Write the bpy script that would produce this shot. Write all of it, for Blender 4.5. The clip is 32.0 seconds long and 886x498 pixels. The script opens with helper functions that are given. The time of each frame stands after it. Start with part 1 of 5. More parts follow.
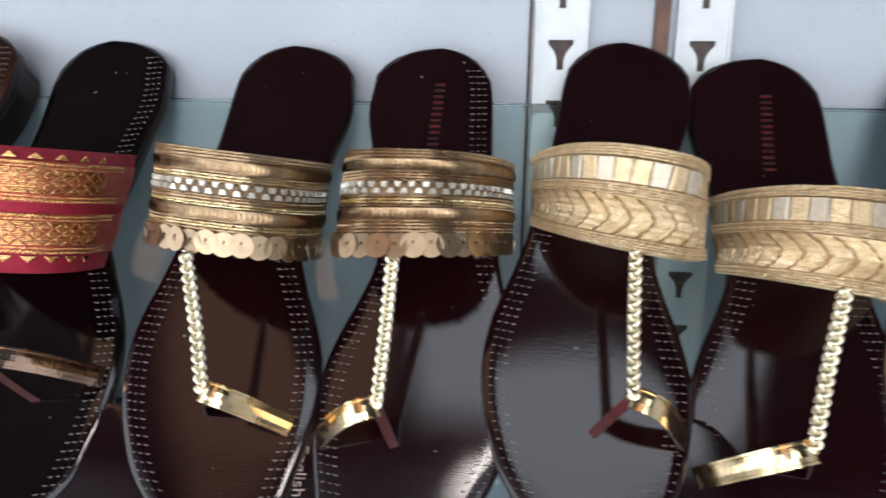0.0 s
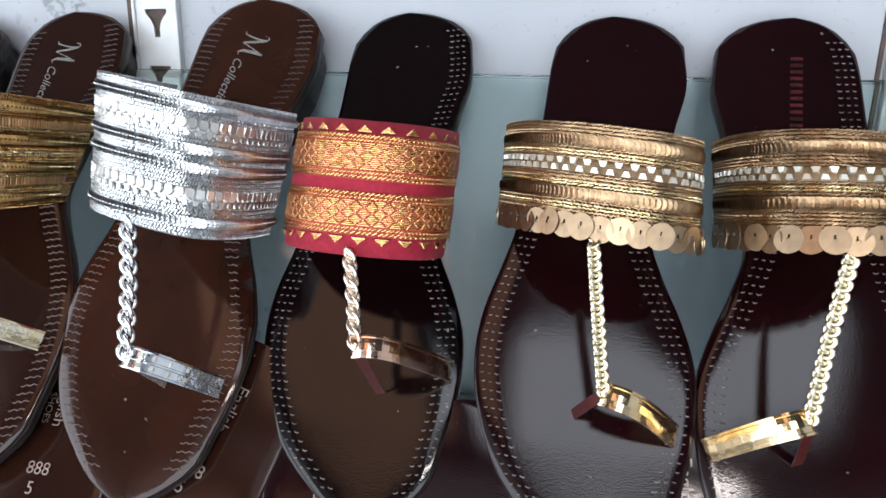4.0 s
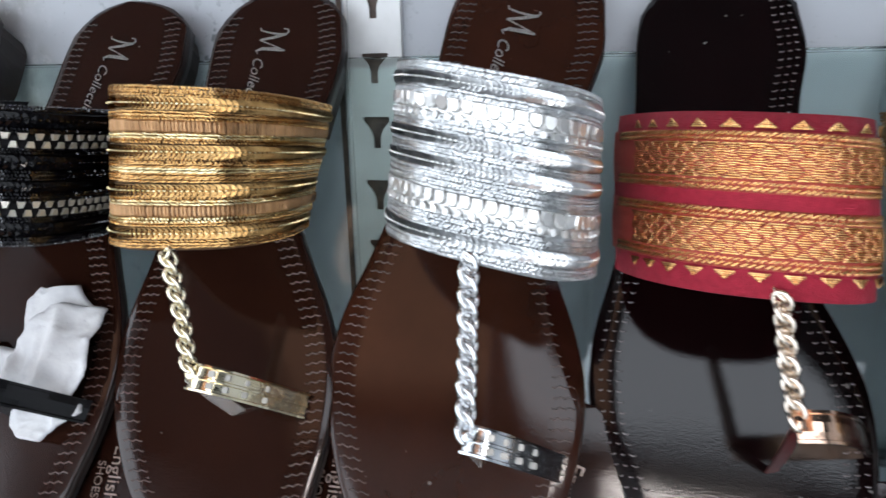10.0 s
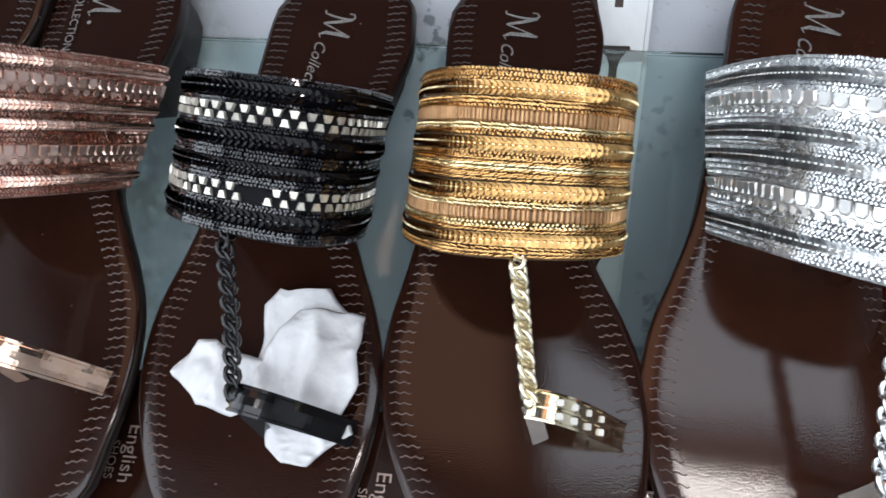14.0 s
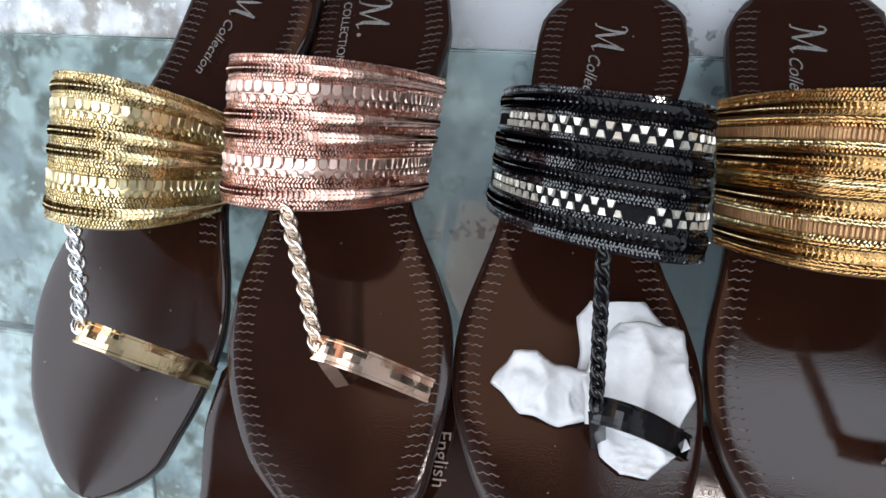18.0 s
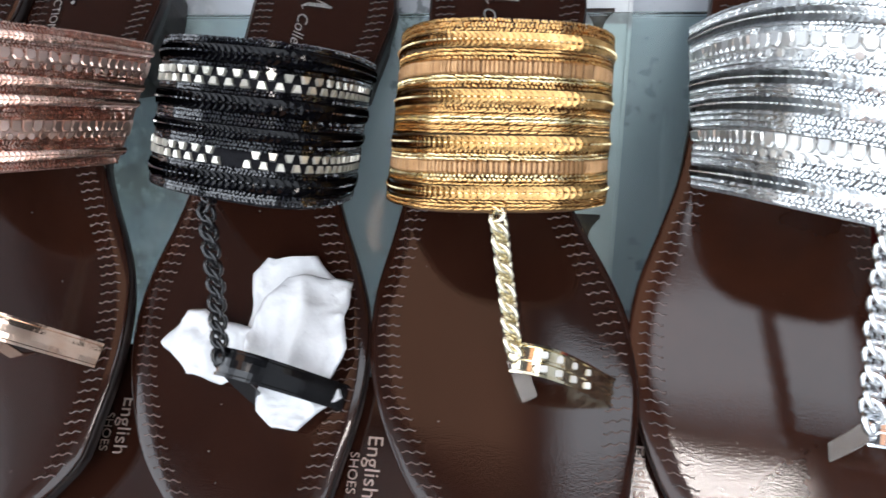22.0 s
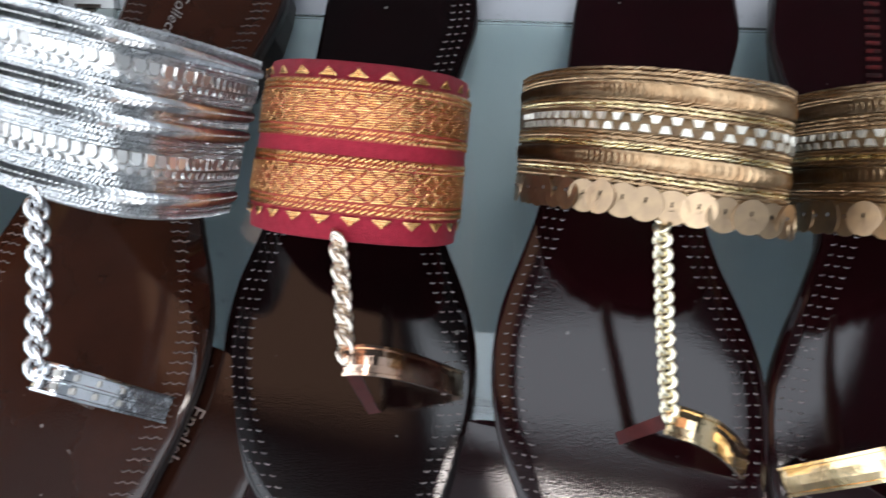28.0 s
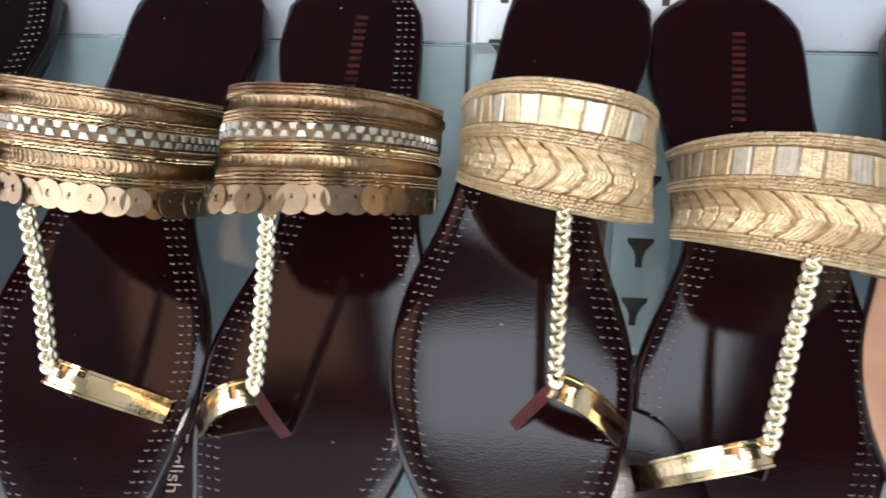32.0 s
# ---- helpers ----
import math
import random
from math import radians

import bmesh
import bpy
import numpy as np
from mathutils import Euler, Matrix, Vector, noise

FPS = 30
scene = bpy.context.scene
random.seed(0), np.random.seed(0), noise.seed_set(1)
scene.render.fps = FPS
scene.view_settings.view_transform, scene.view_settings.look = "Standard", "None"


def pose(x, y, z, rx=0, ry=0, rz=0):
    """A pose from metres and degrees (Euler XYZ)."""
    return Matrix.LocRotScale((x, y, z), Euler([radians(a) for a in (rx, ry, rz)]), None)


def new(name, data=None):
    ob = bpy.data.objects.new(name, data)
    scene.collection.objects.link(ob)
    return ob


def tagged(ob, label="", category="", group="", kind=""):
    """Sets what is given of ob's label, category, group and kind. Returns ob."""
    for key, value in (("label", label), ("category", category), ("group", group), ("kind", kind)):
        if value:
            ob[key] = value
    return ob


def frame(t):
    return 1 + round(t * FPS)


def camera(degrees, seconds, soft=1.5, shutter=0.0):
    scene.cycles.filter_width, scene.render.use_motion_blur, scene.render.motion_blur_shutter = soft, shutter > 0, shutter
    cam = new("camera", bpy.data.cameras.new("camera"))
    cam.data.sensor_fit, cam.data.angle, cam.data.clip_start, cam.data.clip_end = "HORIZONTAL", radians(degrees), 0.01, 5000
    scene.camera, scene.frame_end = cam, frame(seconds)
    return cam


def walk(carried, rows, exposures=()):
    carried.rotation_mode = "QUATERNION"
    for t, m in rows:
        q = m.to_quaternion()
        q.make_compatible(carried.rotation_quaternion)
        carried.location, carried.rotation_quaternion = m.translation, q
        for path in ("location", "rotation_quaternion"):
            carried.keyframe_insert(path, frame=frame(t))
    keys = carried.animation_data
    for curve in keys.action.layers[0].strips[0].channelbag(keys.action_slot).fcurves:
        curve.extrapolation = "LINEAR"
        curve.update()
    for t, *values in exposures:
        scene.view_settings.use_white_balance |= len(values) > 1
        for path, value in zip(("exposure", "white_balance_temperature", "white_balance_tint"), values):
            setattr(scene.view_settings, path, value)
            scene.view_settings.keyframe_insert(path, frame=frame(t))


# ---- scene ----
cam = camera(67.7, 32.0, shutter=0.5)
METRES, EYE, TILT, LEAN, TURN = 1.03, 1.4, -13.0, -0.8, 5.0
ROWS = [
    (0.0, 0.0, 0.0, 0.0, 0.0, 0.0, -0.0),
    (0.5, -0.022, 0.0103, 0.0006, 1.8, -0.32, 0.22),
    (1.0, -0.0318, 0.025, -0.0025, 1.27, -1.72, 0.0),
    (1.5, -0.0371, 0.0429, -0.0023, 1.54, -2.21, 0.37),
    (2.0, -0.0401, 0.0369, -0.0046, 1.48, -2.14, 0.03),
    (2.5, -0.055, 0.026, -0.0085, 3.44, -2.3, -0.35),
    (3.0, -0.0786, 0.0187, -0.0086, 4.55, -1.96, -0.8),
    (3.5, -0.1069, 0.015, 0.0002, 5.21, -1.27, -1.61),
    (5.5, -0.1288, 0.0402, 0.0031, 5.8, -2.78, 0.16),
    (6.0, -0.156, 0.0467, 0.0031, 3.56, -2.51, -0.5),
    (6.5, -0.1742, 0.0372, 0.0056, 4.0, -1.29, -0.81),
    (7.0, -0.1774, 0.0379, 0.0071, 3.45, -0.91, -0.55),
    (7.5, -0.1895, 0.0439, 0.0088, 3.46, -0.86, -0.18),
    (8.0, -0.1964, 0.0448, 0.0087, 4.13, -0.9, -0.06),
    (8.5, -0.2063, 0.0537, 0.0076, 4.5, -1.49, -0.57),
    (9.0, -0.2075, 0.0509, 0.0088, 7.74, -1.62, -1.15),
    (9.5, -0.2099, 0.0547, 0.0141, 9.06, -2.69, -1.95),
    (10.0, -0.2322, 0.0664, 0.0132, 7.42, -2.8, 0.21),
    (10.5, -0.2525, 0.0721, 0.018, 7.1, -2.27, -0.27),
    (11.0, -0.2695, 0.0754, 0.0166, 6.06, -2.54, -0.66),
    (11.5, -0.2777, 0.073, 0.0196, 6.26, -1.8, -0.99),
    (12.0, -0.3022, 0.0729, 0.0198, 6.05, -2.42, -0.77),
    (12.5, -0.3213, 0.071, 0.0141, 6.27, -2.73, -1.27),
    (13.0, -0.332, 0.0749, 0.0143, 5.63, -3.88, -1.71),
    (13.5, -0.3344, 0.0801, 0.0127, 4.81, -3.58, -2.46),
    (14.0, -0.3406, 0.0781, 0.0148, 4.98, -3.15, -2.34),
    (14.5, -0.3563, 0.0766, 0.0143, 5.63, -3.66, -2.44),
    (16.5, -0.3992, 0.0731, 0.0134, 5.46, -2.82, -2.94),
    (17.0, -0.4152, 0.0716, 0.0138, 5.92, -3.39, -3.2),
    (17.5, -0.4314, 0.0671, 0.0141, 7.29, -3.46, -3.18),
    (18.0, -0.4329, 0.0653, 0.0161, 7.67, -3.56, -2.98),
    (18.5, -0.4327, 0.0664, 0.0199, 7.04, -3.3, -3.03),
    (19.0, -0.4163, 0.07, 0.0182, 6.95, -3.7, -2.22),
    (19.5, -0.4031, 0.0744, 0.0161, 6.61, -3.51, -1.43),
    (20.0, -0.3917, 0.0793, 0.0156, 6.24, -3.59, -1.2),
    (20.5, -0.3741, 0.0841, 0.0137, 6.24, -3.71, -0.95),
    (21.0, -0.3574, 0.0871, 0.0112, 5.95, -3.84, -0.77),
    (21.5, -0.3482, 0.0813, 0.0074, 5.81, -3.66, -0.64),
    (22.0, -0.3335, 0.0784, 0.0055, 5.52, -3.78, -0.61),
    (22.5, -0.3171, 0.0747, 0.0078, 5.68, -3.58, -0.23),
    (23.0, -0.2996, 0.0734, 0.006, 5.15, -3.66, -0.5),
    (23.5, -0.2799, 0.0757, 0.0048, 4.67, -4.0, -1.04),
    (24.0, -0.2658, 0.0747, 0.0043, 4.62, -4.26, -0.84),
    (24.5, -0.2514, 0.0687, 0.0051, 3.98, -3.75, -0.82),
    (25.0, -0.2389, 0.0708, 0.0028, 4.04, -4.04, -0.24),
    (25.5, -0.2248, 0.0689, 0.0011, 3.8, -4.25, -1.09),
    (27.5, -0.1673, 0.0689, -0.002, 1.98, -3.91, -1.7),
    (28.0, -0.1383, 0.0686, 0.0008, 1.59, -3.36, -1.59),
    (28.5, -0.1138, 0.0613, 0.0036, 1.58, -3.42, -1.96),
    (29.0, -0.0921, 0.0568, 0.0017, 1.22, -3.44, -1.68),
    (29.5, -0.067, 0.0563, 0.002, 0.55, -3.17, -1.14),
    (30.0, -0.0535, 0.0547, 0.001, 1.04, -3.22, -1.04),
    (30.5, -0.0317, 0.0542, -0.0005, 0.63, -3.17, -0.54),
    (31.0, -0.0107, 0.0491, -0.0016, 0.49, -3.21, -0.28),
    (31.5, 0.0099, 0.0435, -0.0005, 0.46, -3.11, -0.3),
    (32.0, 0.0318, 0.0381, -0.0032, 0.09, -2.73, -0.62),
]
EXPOSURES = [(0.0, 0.72, 6640, 13), (1.0, 0.93, 6640, 13), (3.0, 0.98, 6640, 13), (6.0, 0.59, 6640, 13), (9.0, 0.63, 6640, 13), (11.0, 0.36, 6640, 13), (12.0, 0.38, 6640, 13), (13.0, 0.62, 6640, 13), (17.0, 0.56, 6640, 13), (19.0, 0.60, 6640, 13), (21.0, 0.84, 6640, 13), (22.0, 0.87, 6640, 13), (24.0, 0.74, 6640, 13), (25.5, 0.62, 6640, 13), (28.0, 0.57, 6640, 13), (29.0, 0.44, 6640, 13), (30.0, 0.57, 6640, 13), (30.5, 0.80, 6640, 13), (32.0, 0.93, 6640, 13)]
walk(cam, [(t, pose(0, 0, EYE, TILT, LEAN, TURN) @ pose(METRES * x, METRES * y, METRES * z, 90 + pitch, roll, yaw)) for t, x, y, z, yaw, pitch, roll in ROWS],
     exposures=EXPOSURES)

# ---- light ----
world = bpy.data.worlds.new("world")
scene.world = world
world.use_nodes = True
world.node_tree.nodes["Background"].inputs[0].default_value = (0.80, 0.90, 1.0, 1)
world.node_tree.nodes["Background"].inputs[1].default_value = 2.4
TUBE = (0.22, 2.645, 0.58, 0.06, 4.8)
DOORWAY = (-2.1, 0.8, 0.25, 2.35)
SKYLIGHT = (-0.30, 0.86, -1.62, -0.97)
# Opening added to brighten the straps' left ends; no window is known there.
SIDE_FILL = (-1.65, 0.10, 0.7, 2.4)
# Roof hole for an unseen sheet, added to put warm brown into the reflections.
TINT_SHEET = (-1.25, -0.45, -1.62, -0.50)
CEILING = 2.75

# ---- axes of the sloping shelf: u across, v down the slope, h above the glass ----
K = 1.132
SLOPE = math.atan2(0.803, 0.596)
WALL = 0.304 * K
TOP_Z = 1.4 - 0.002 * K
TOP_Y = 0.300 * K


def on_slope(u, v, h):
    return Vector((u * K, TOP_Y - v * K * 0.596 - h * K * 0.803, TOP_Z - v * K * 0.803 + h * K * 0.596))


def slope_pose(u, v, h):
    p = on_slope(u, v, h)
    return pose(p.x, p.y, p.z, math.degrees(SLOPE), 0, 0)


# ---- materials ----
def material(name, color, rough=0.5, metal=0.0, second=None, scale=60.0, detail=6.0, bump=0.0, bump_scale=None, coat=0.0,
             rough_var=0.0, transmission=0.0, ior=1.45, spec=0.5, random_tint=0.0, sheen=0.0, coat_rough=0.1, spread=(0.35, 0.65), dust=0.0):
    m = bpy.data.materials.new(name)
    m.use_nodes = True
    nt = m.node_tree
    b = nt.nodes["Principled BSDF"]
    b.inputs["Base Color"].default_value = (*color, 1)
    b.inputs["Roughness"].default_value = rough
    b.inputs["Metallic"].default_value = metal
    b.inputs["Coat Weight"].default_value = coat
    b.inputs["Coat Roughness"].default_value = coat_rough
    b.inputs["Transmission Weight"].default_value = transmission
    b.inputs["IOR"].default_value = ior
    b.inputs["Specular IOR Level"].default_value = spec
    b.inputs["Sheen Weight"].default_value = sheen
    tc = nt.nodes.new("ShaderNodeTexCoord")
    out = None
    if second:
        n = nt.nodes.new("ShaderNodeTexNoise")
        n.inputs["Scale"].default_value = scale
        n.inputs["Detail"].default_value = detail
        nt.links.new(tc.outputs["Object"], n.inputs["Vector"])
        r = nt.nodes.new("ShaderNodeMapRange")
        r.inputs[1].default_value, r.inputs[2].default_value = spread
        nt.links.new(n.outputs["Fac"], r.inputs[0])
        mix = nt.nodes.new("ShaderNodeMix")
        mix.data_type = "RGBA"
        mix.inputs[6].default_value = (*color, 1)
        mix.inputs[7].default_value = (*second, 1)
        nt.links.new(r.outputs[0], mix.inputs[0])
        out = mix.outputs[2]
    if random_tint:
        info = nt.nodes.new("ShaderNodeObjectInfo")
        geo = nt.nodes.new("ShaderNodeNewGeometry")
        add = nt.nodes.new("ShaderNodeMath")
        add.operation = "ADD"
        nt.links.new(info.outputs["Random"], add.inputs[0])
        nt.links.new(geo.outputs["Random Per Island"], add.inputs[1])
        fr = nt.nodes.new("ShaderNodeMath")
        fr.operation = "FRACT"
        nt.links.new(add.outputs[0], fr.inputs[0])
        rr = nt.nodes.new("ShaderNodeMapRange")
        rr.inputs[3].default_value, rr.inputs[4].default_value = 1 - random_tint, 1.0
        nt.links.new(fr.outputs[0], rr.inputs[0])
        hsv = nt.nodes.new("ShaderNodeHueSaturation")
        hsv.inputs["Color"].default_value = (*color, 1)
        nt.links.new(rr.outputs[0], hsv.inputs["Value"])
        if out:
            nt.links.new(out, hsv.inputs["Color"])
        out = hsv.outputs[0]
    if dust:
        n4 = nt.nodes.new("ShaderNodeTexNoise")
        n4.inputs["Scale"].default_value, n4.inputs["Detail"].default_value = 330, 1.0
        nt.links.new(tc.outputs["Object"], n4.inputs["Vector"])
        r4 = nt.nodes.new("ShaderNodeMapRange")
        r4.inputs[1].default_value, r4.inputs[2].default_value, r4.inputs[4].default_value = 0.79, 0.82, dust
        nt.links.new(n4.outputs["Fac"], r4.inputs[0])
        specks = nt.nodes.new("ShaderNodeMix")
        specks.data_type = "RGBA"
        specks.inputs[6].default_value = (*color, 1)
        specks.inputs[7].default_value = (0.42, 0.40, 0.38, 1)
        nt.links.new(r4.outputs[0], specks.inputs[0])
        if out:
            nt.links.new(out, specks.inputs[6])
        out = specks.outputs[2]
    if out:
        nt.links.new(out, b.inputs["Base Color"])
    if rough_var:
        n2 = nt.nodes.new("ShaderNodeTexNoise")
        n2.inputs["Scale"].default_value = scale * 0.35
        n2.inputs["Detail"].default_value = 8
        nt.links.new(tc.outputs["Object"], n2.inputs["Vector"])
        r2 = nt.nodes.new("ShaderNodeMapRange")
        r2.inputs[1].default_value, r2.inputs[2].default_value = 0.3, 0.7
        r2.inputs[3].default_value, r2.inputs[4].default_value = max(0.02, rough - rough_var), rough + rough_var
        nt.links.new(n2.outputs["Fac"], r2.inputs[0])
        nt.links.new(r2.outputs[0], b.inputs["Roughness"])
    if bump:
        n3 = nt.nodes.new("ShaderNodeTexNoise")
        n3.inputs["Scale"].default_value = bump_scale or scale * 3
        n3.inputs["Detail"].default_value = 5
        nt.links.new(tc.outputs["Object"], n3.inputs["Vector"])
        bp = nt.nodes.new("ShaderNodeBump")
        bp.inputs["Strength"].default_value = bump
        bp.inputs["Distance"].default_value = 0.001
        nt.links.new(n3.outputs["Fac"], bp.inputs["Height"])
        nt.links.new(bp.outputs[0], b.inputs["Normal"])
        if coat:
            nt.links.new(bp.outputs[0], b.inputs["Coat Normal"])
    return m


LEATHER_BROWN = material("brown_leather", (0.0215, 0.0071, 0.0042), 0.42, second=(0.0165, 0.0055, 0.0034), scale=28, bump=0.022, bump_scale=1700, coat=0.85, coat_rough=0.065, rough_var=0.08, spec=0.0, dust=0.3)
LEATHER_TAN = material("chestnut_leather", (0.034, 0.0108, 0.0058), 0.42, second=(0.0215, 0.0070, 0.0040), scale=28, bump=0.022, bump_scale=1700, coat=0.85, coat_rough=0.065, rough_var=0.08, spec=0.0, dust=0.3)
LEATHER_BLACK = material("black_leather", (0.0048, 0.0016, 0.0018), 0.45, second=(0.003, 0.0012, 0.0013), scale=28, bump=0.022, bump_scale=1700, coat=0.85, coat_rough=0.065, rough_var=0.08, spec=0.0, dust=0.3)
LEATHER_WINE = material("dark_wine_leather", (0.0100, 0.0017, 0.0025), 0.45, second=(0.0065, 0.0013, 0.0018), scale=28, bump=0.022, bump_scale=1700, coat=0.85, coat_rough=0.065, rough_var=0.08, spec=0.0, dust=0.3)
SOLE_EDGE = material("sole_edge", (0.010, 0.006, 0.006), 0.35, second=(0.02, 0.012, 0.010), scale=150, bump=0.15, bump_scale=700)
SOLE_TAN = material("tan_sole", (0.42, 0.22, 0.13), 0.45, second=(0.36, 0.18, 0.10), scale=60, bump=0.1)
STITCH_BROWN = material("brown_stitch", (0.085, 0.042, 0.032), 0.28, 0.35, random_tint=0.5, coat=0.9, coat_rough=0.15)
# Dimmer copy of the brown stitch, for heel rows that catch no highlight.
STITCH_UNLIT = material("unlit_stitch", (0.020, 0.010, 0.009), 0.35, 0.1, random_tint=0.5, coat=0.4, coat_rough=0.2)
# Paler than the leather it is pressed into: the colour carries the glints.
STITCH_GLINT = material("glint_stitch", (0.145, 0.118, 0.118), 0.28, 0.6, random_tint=0.6, coat=0.9, coat_rough=0.12)
GOLD = material("gold_foil", (0.66, 0.40, 0.16), 0.27, 1.0, second=(0.52, 0.29, 0.105), scale=240, bump=0.08, bump_scale=600, random_tint=0.3)
GOLD_BACK = material("gold_backing", (0.20, 0.105, 0.042), 0.5, 0.4, second=(0.11, 0.055, 0.026), scale=300, bump=0.3, bump_scale=1200)
FACET = material("ring_facet", (0.74, 0.73, 0.68), 0.25, 0.3, random_tint=0.4)
TAB = material("clear_tab", (0.86, 0.80, 0.74), 0.15, transmission=0.75, ior=1.3, second=(0.78, 0.70, 0.64), scale=200)
RING_PALE = material("ring_pale_gold", (0.90, 0.82, 0.62), 0.11, 1.0, second=(0.78, 0.66, 0.42), scale=160, bump=0.25, bump_scale=200)
GOLD_MATT = material("gold_tape", (0.56, 0.33, 0.165), 0.42, 0.8, second=(0.44, 0.24, 0.11), scale=160, bump=0.25, bump_scale=1500, random_tint=0.25)
PLATE_SILVER = material("silver_plate", (0.88, 0.88, 0.86), 0.34, 0.8, random_tint=0.3)
PLATE_ROSE = material("rose_plate", (0.90, 0.64, 0.54), 0.32, 0.9, random_tint=0.3)
PLATE_PALE = material("pale_gold_plate", (0.90, 0.77, 0.47), 0.32, 0.9, random_tint=0.3)
ANTIQUE = material("antique_gold", (0.54, 0.37, 0.215), 0.36, 1.0, second=(0.40, 0.25, 0.135), scale=220, bump=0.10, bump_scale=700, random_tint=0.35)
ANTIQUE_BACK = material("antique_backing", (0.20, 0.125, 0.06), 0.5, 0.35, second=(0.11, 0.065, 0.03), scale=300, bump=0.3, bump_scale=900)
PALE = material("pale_gold_sequin", (0.92, 0.78, 0.48), 0.27, 1.0, second=(0.74, 0.57, 0.28), scale=240, bump=0.10, bump_scale=600, random_tint=0.4)
PALE_BACK = material("pale_gold_cloth", (0.46, 0.36, 0.19), 0.5, 0.35, second=(0.30, 0.22, 0.11), scale=300, bump=0.4, bump_scale=1400)
ROSE = material("rose_gold_sequin", (0.92, 0.64, 0.53), 0.27, 1.0, second=(0.74, 0.42, 0.33), scale=240, bump=0.10, bump_scale=600, random_tint=0.4)
ROSE_BACK = material("rose_cloth", (0.46, 0.27, 0.22), 0.5, 0.35, second=(0.30, 0.155, 0.125), scale=300, bump=0.4, bump_scale=1400)
SILVER = material("silver_sequin", (0.88, 0.89, 0.89), 0.29, 1.0, second=(0.70, 0.72, 0.73), scale=240, bump=0.10, bump_scale=600, random_tint=0.3)
SILVER_BACK = material("silver_cloth", (0.44, 0.45, 0.455), 0.5, 0.35, second=(0.28, 0.285, 0.29), scale=300, bump=0.4, bump_scale=1400)
BLACK_GLOSS = material("black_sequin", (0.0022, 0.0022, 0.0034), 0.16, 0.0, coat=0.2, coat_rough=0.05, random_tint=0.5, bump=0.03, bump_scale=500, spec=0.05)
BLACK_BEAD = material("black_bead", (0.003, 0.003, 0.005), 0.10, 0.0, coat=1.0, coat_rough=0.05, spec=0.6)
BLACK_BACK = material("black_cloth", (0.003, 0.003, 0.0045), 0.6, bump=0.5, bump_scale=1400, second=(0.005, 0.005, 0.007), scale=300, spec=0.15)
MIRROR = material("mirror_cut", (0.80, 0.76, 0.66), 0.30, 0.6, random_tint=0.3)
RED_CLOTH = material("crimson_brocade", (0.36, 0.020, 0.040), 0.60, second=(0.28, 0.014, 0.03), scale=500, bump=0.5, bump_scale=2200, sheen=0.04, spec=0.2)
ZARI = material("zari_thread", (0.88, 0.53, 0.24), 0.17, 1.0, second=(0.74, 0.37, 0.14), scale=500, bump=0.3, bump_scale=2500, random_tint=0.3)
BEIGE = material("beige_gold_cloth", (0.82, 0.62, 0.38), 0.30, 0.62, second=(0.64, 0.45, 0.24), scale=320, bump=0.5, bump_scale=1300, random_tint=0.15)
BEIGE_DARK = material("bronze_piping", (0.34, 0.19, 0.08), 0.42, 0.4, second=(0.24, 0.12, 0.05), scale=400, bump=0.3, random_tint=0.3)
PEARL = material("pearl_sequin", (0.64, 0.55, 0.42), 0.32, 0.4, second=(0.52, 0.43, 0.31), scale=500, random_tint=0.2)
COIN = material("coin_gold", (0.50, 0.35, 0.21), 0.34, 0.95, second=(0.40, 0.28, 0.18), scale=300, bump=0.05, random_tint=0.4)
CHAIN_GOLD = material("chain_gold", (0.90, 0.82, 0.62), 0.2, 1.0, random_tint=0.15)
CHAIN_ROSE = material("chain_rose_gold", (0.92, 0.80, 0.68), 0.2, 1.0, random_tint=0.15)
CHAIN_SILVER = material("chain_silver", (0.86, 0.87, 0.88), 0.14, 1.0, random_tint=0.15)
RING_SILVER = material("ring_silver", (0.84, 0.86, 0.88), 0.11, 1.0, second=(0.62, 0.65, 0.68), scale=160, bump=0.3, bump_scale=200)
CHAIN_BLACK = material("chain_black", (0.006, 0.006, 0.007), 0.15, 0.0, coat=0.4, coat_rough=0.06, spec=0.3)
RING_GOLD = material("ring_gold", (0.86, 0.66, 0.40), 0.12, 1.0, second=(0.74, 0.52, 0.27), scale=120, bump=0.22, bump_scale=170)
RING_ROSE = material("ring_rose", (0.88, 0.64, 0.50), 0.12, 1.0, second=(0.76, 0.48, 0.34), scale=120, bump=0.22, bump_scale=170)
RING_LEG = material("ring_lining", (0.10, 0.016, 0.013), 0.3, 0.1, second=(0.06, 0.010, 0.009), scale=200, coat=0.6)
PRINT = material("silver_print", (0.50, 0.50, 0.49), 0.35, 0.6, second=(0.22, 0.22, 0.22), scale=900)
PRINT_RED = material("red_print", (0.085, 0.007, 0.007), 0.4, second=(0.014, 0.003, 0.003), scale=500, spread=(0.40, 0.56))
PRINT_PINK = material("bronze_print", (0.34, 0.27, 0.24), 0.35, 0.3, second=(0.26, 0.19, 0.16), scale=700)
PAPER = material("tissue_paper", (0.68, 0.68, 0.685), 0.75, second=(0.60, 0.605, 0.62), scale=120, bump=0.3, bump_scale=300)
GLASS = material("shelf_glass", (0.80, 0.93, 0.93), 0.02, transmission=1.0, ior=1.5)
STEEL = material("painted_channel", (0.64, 0.65, 0.65), 0.4, 0.1, second=(0.57, 0.58, 0.58), scale=80, bump=0.05, rough_var=0.08)
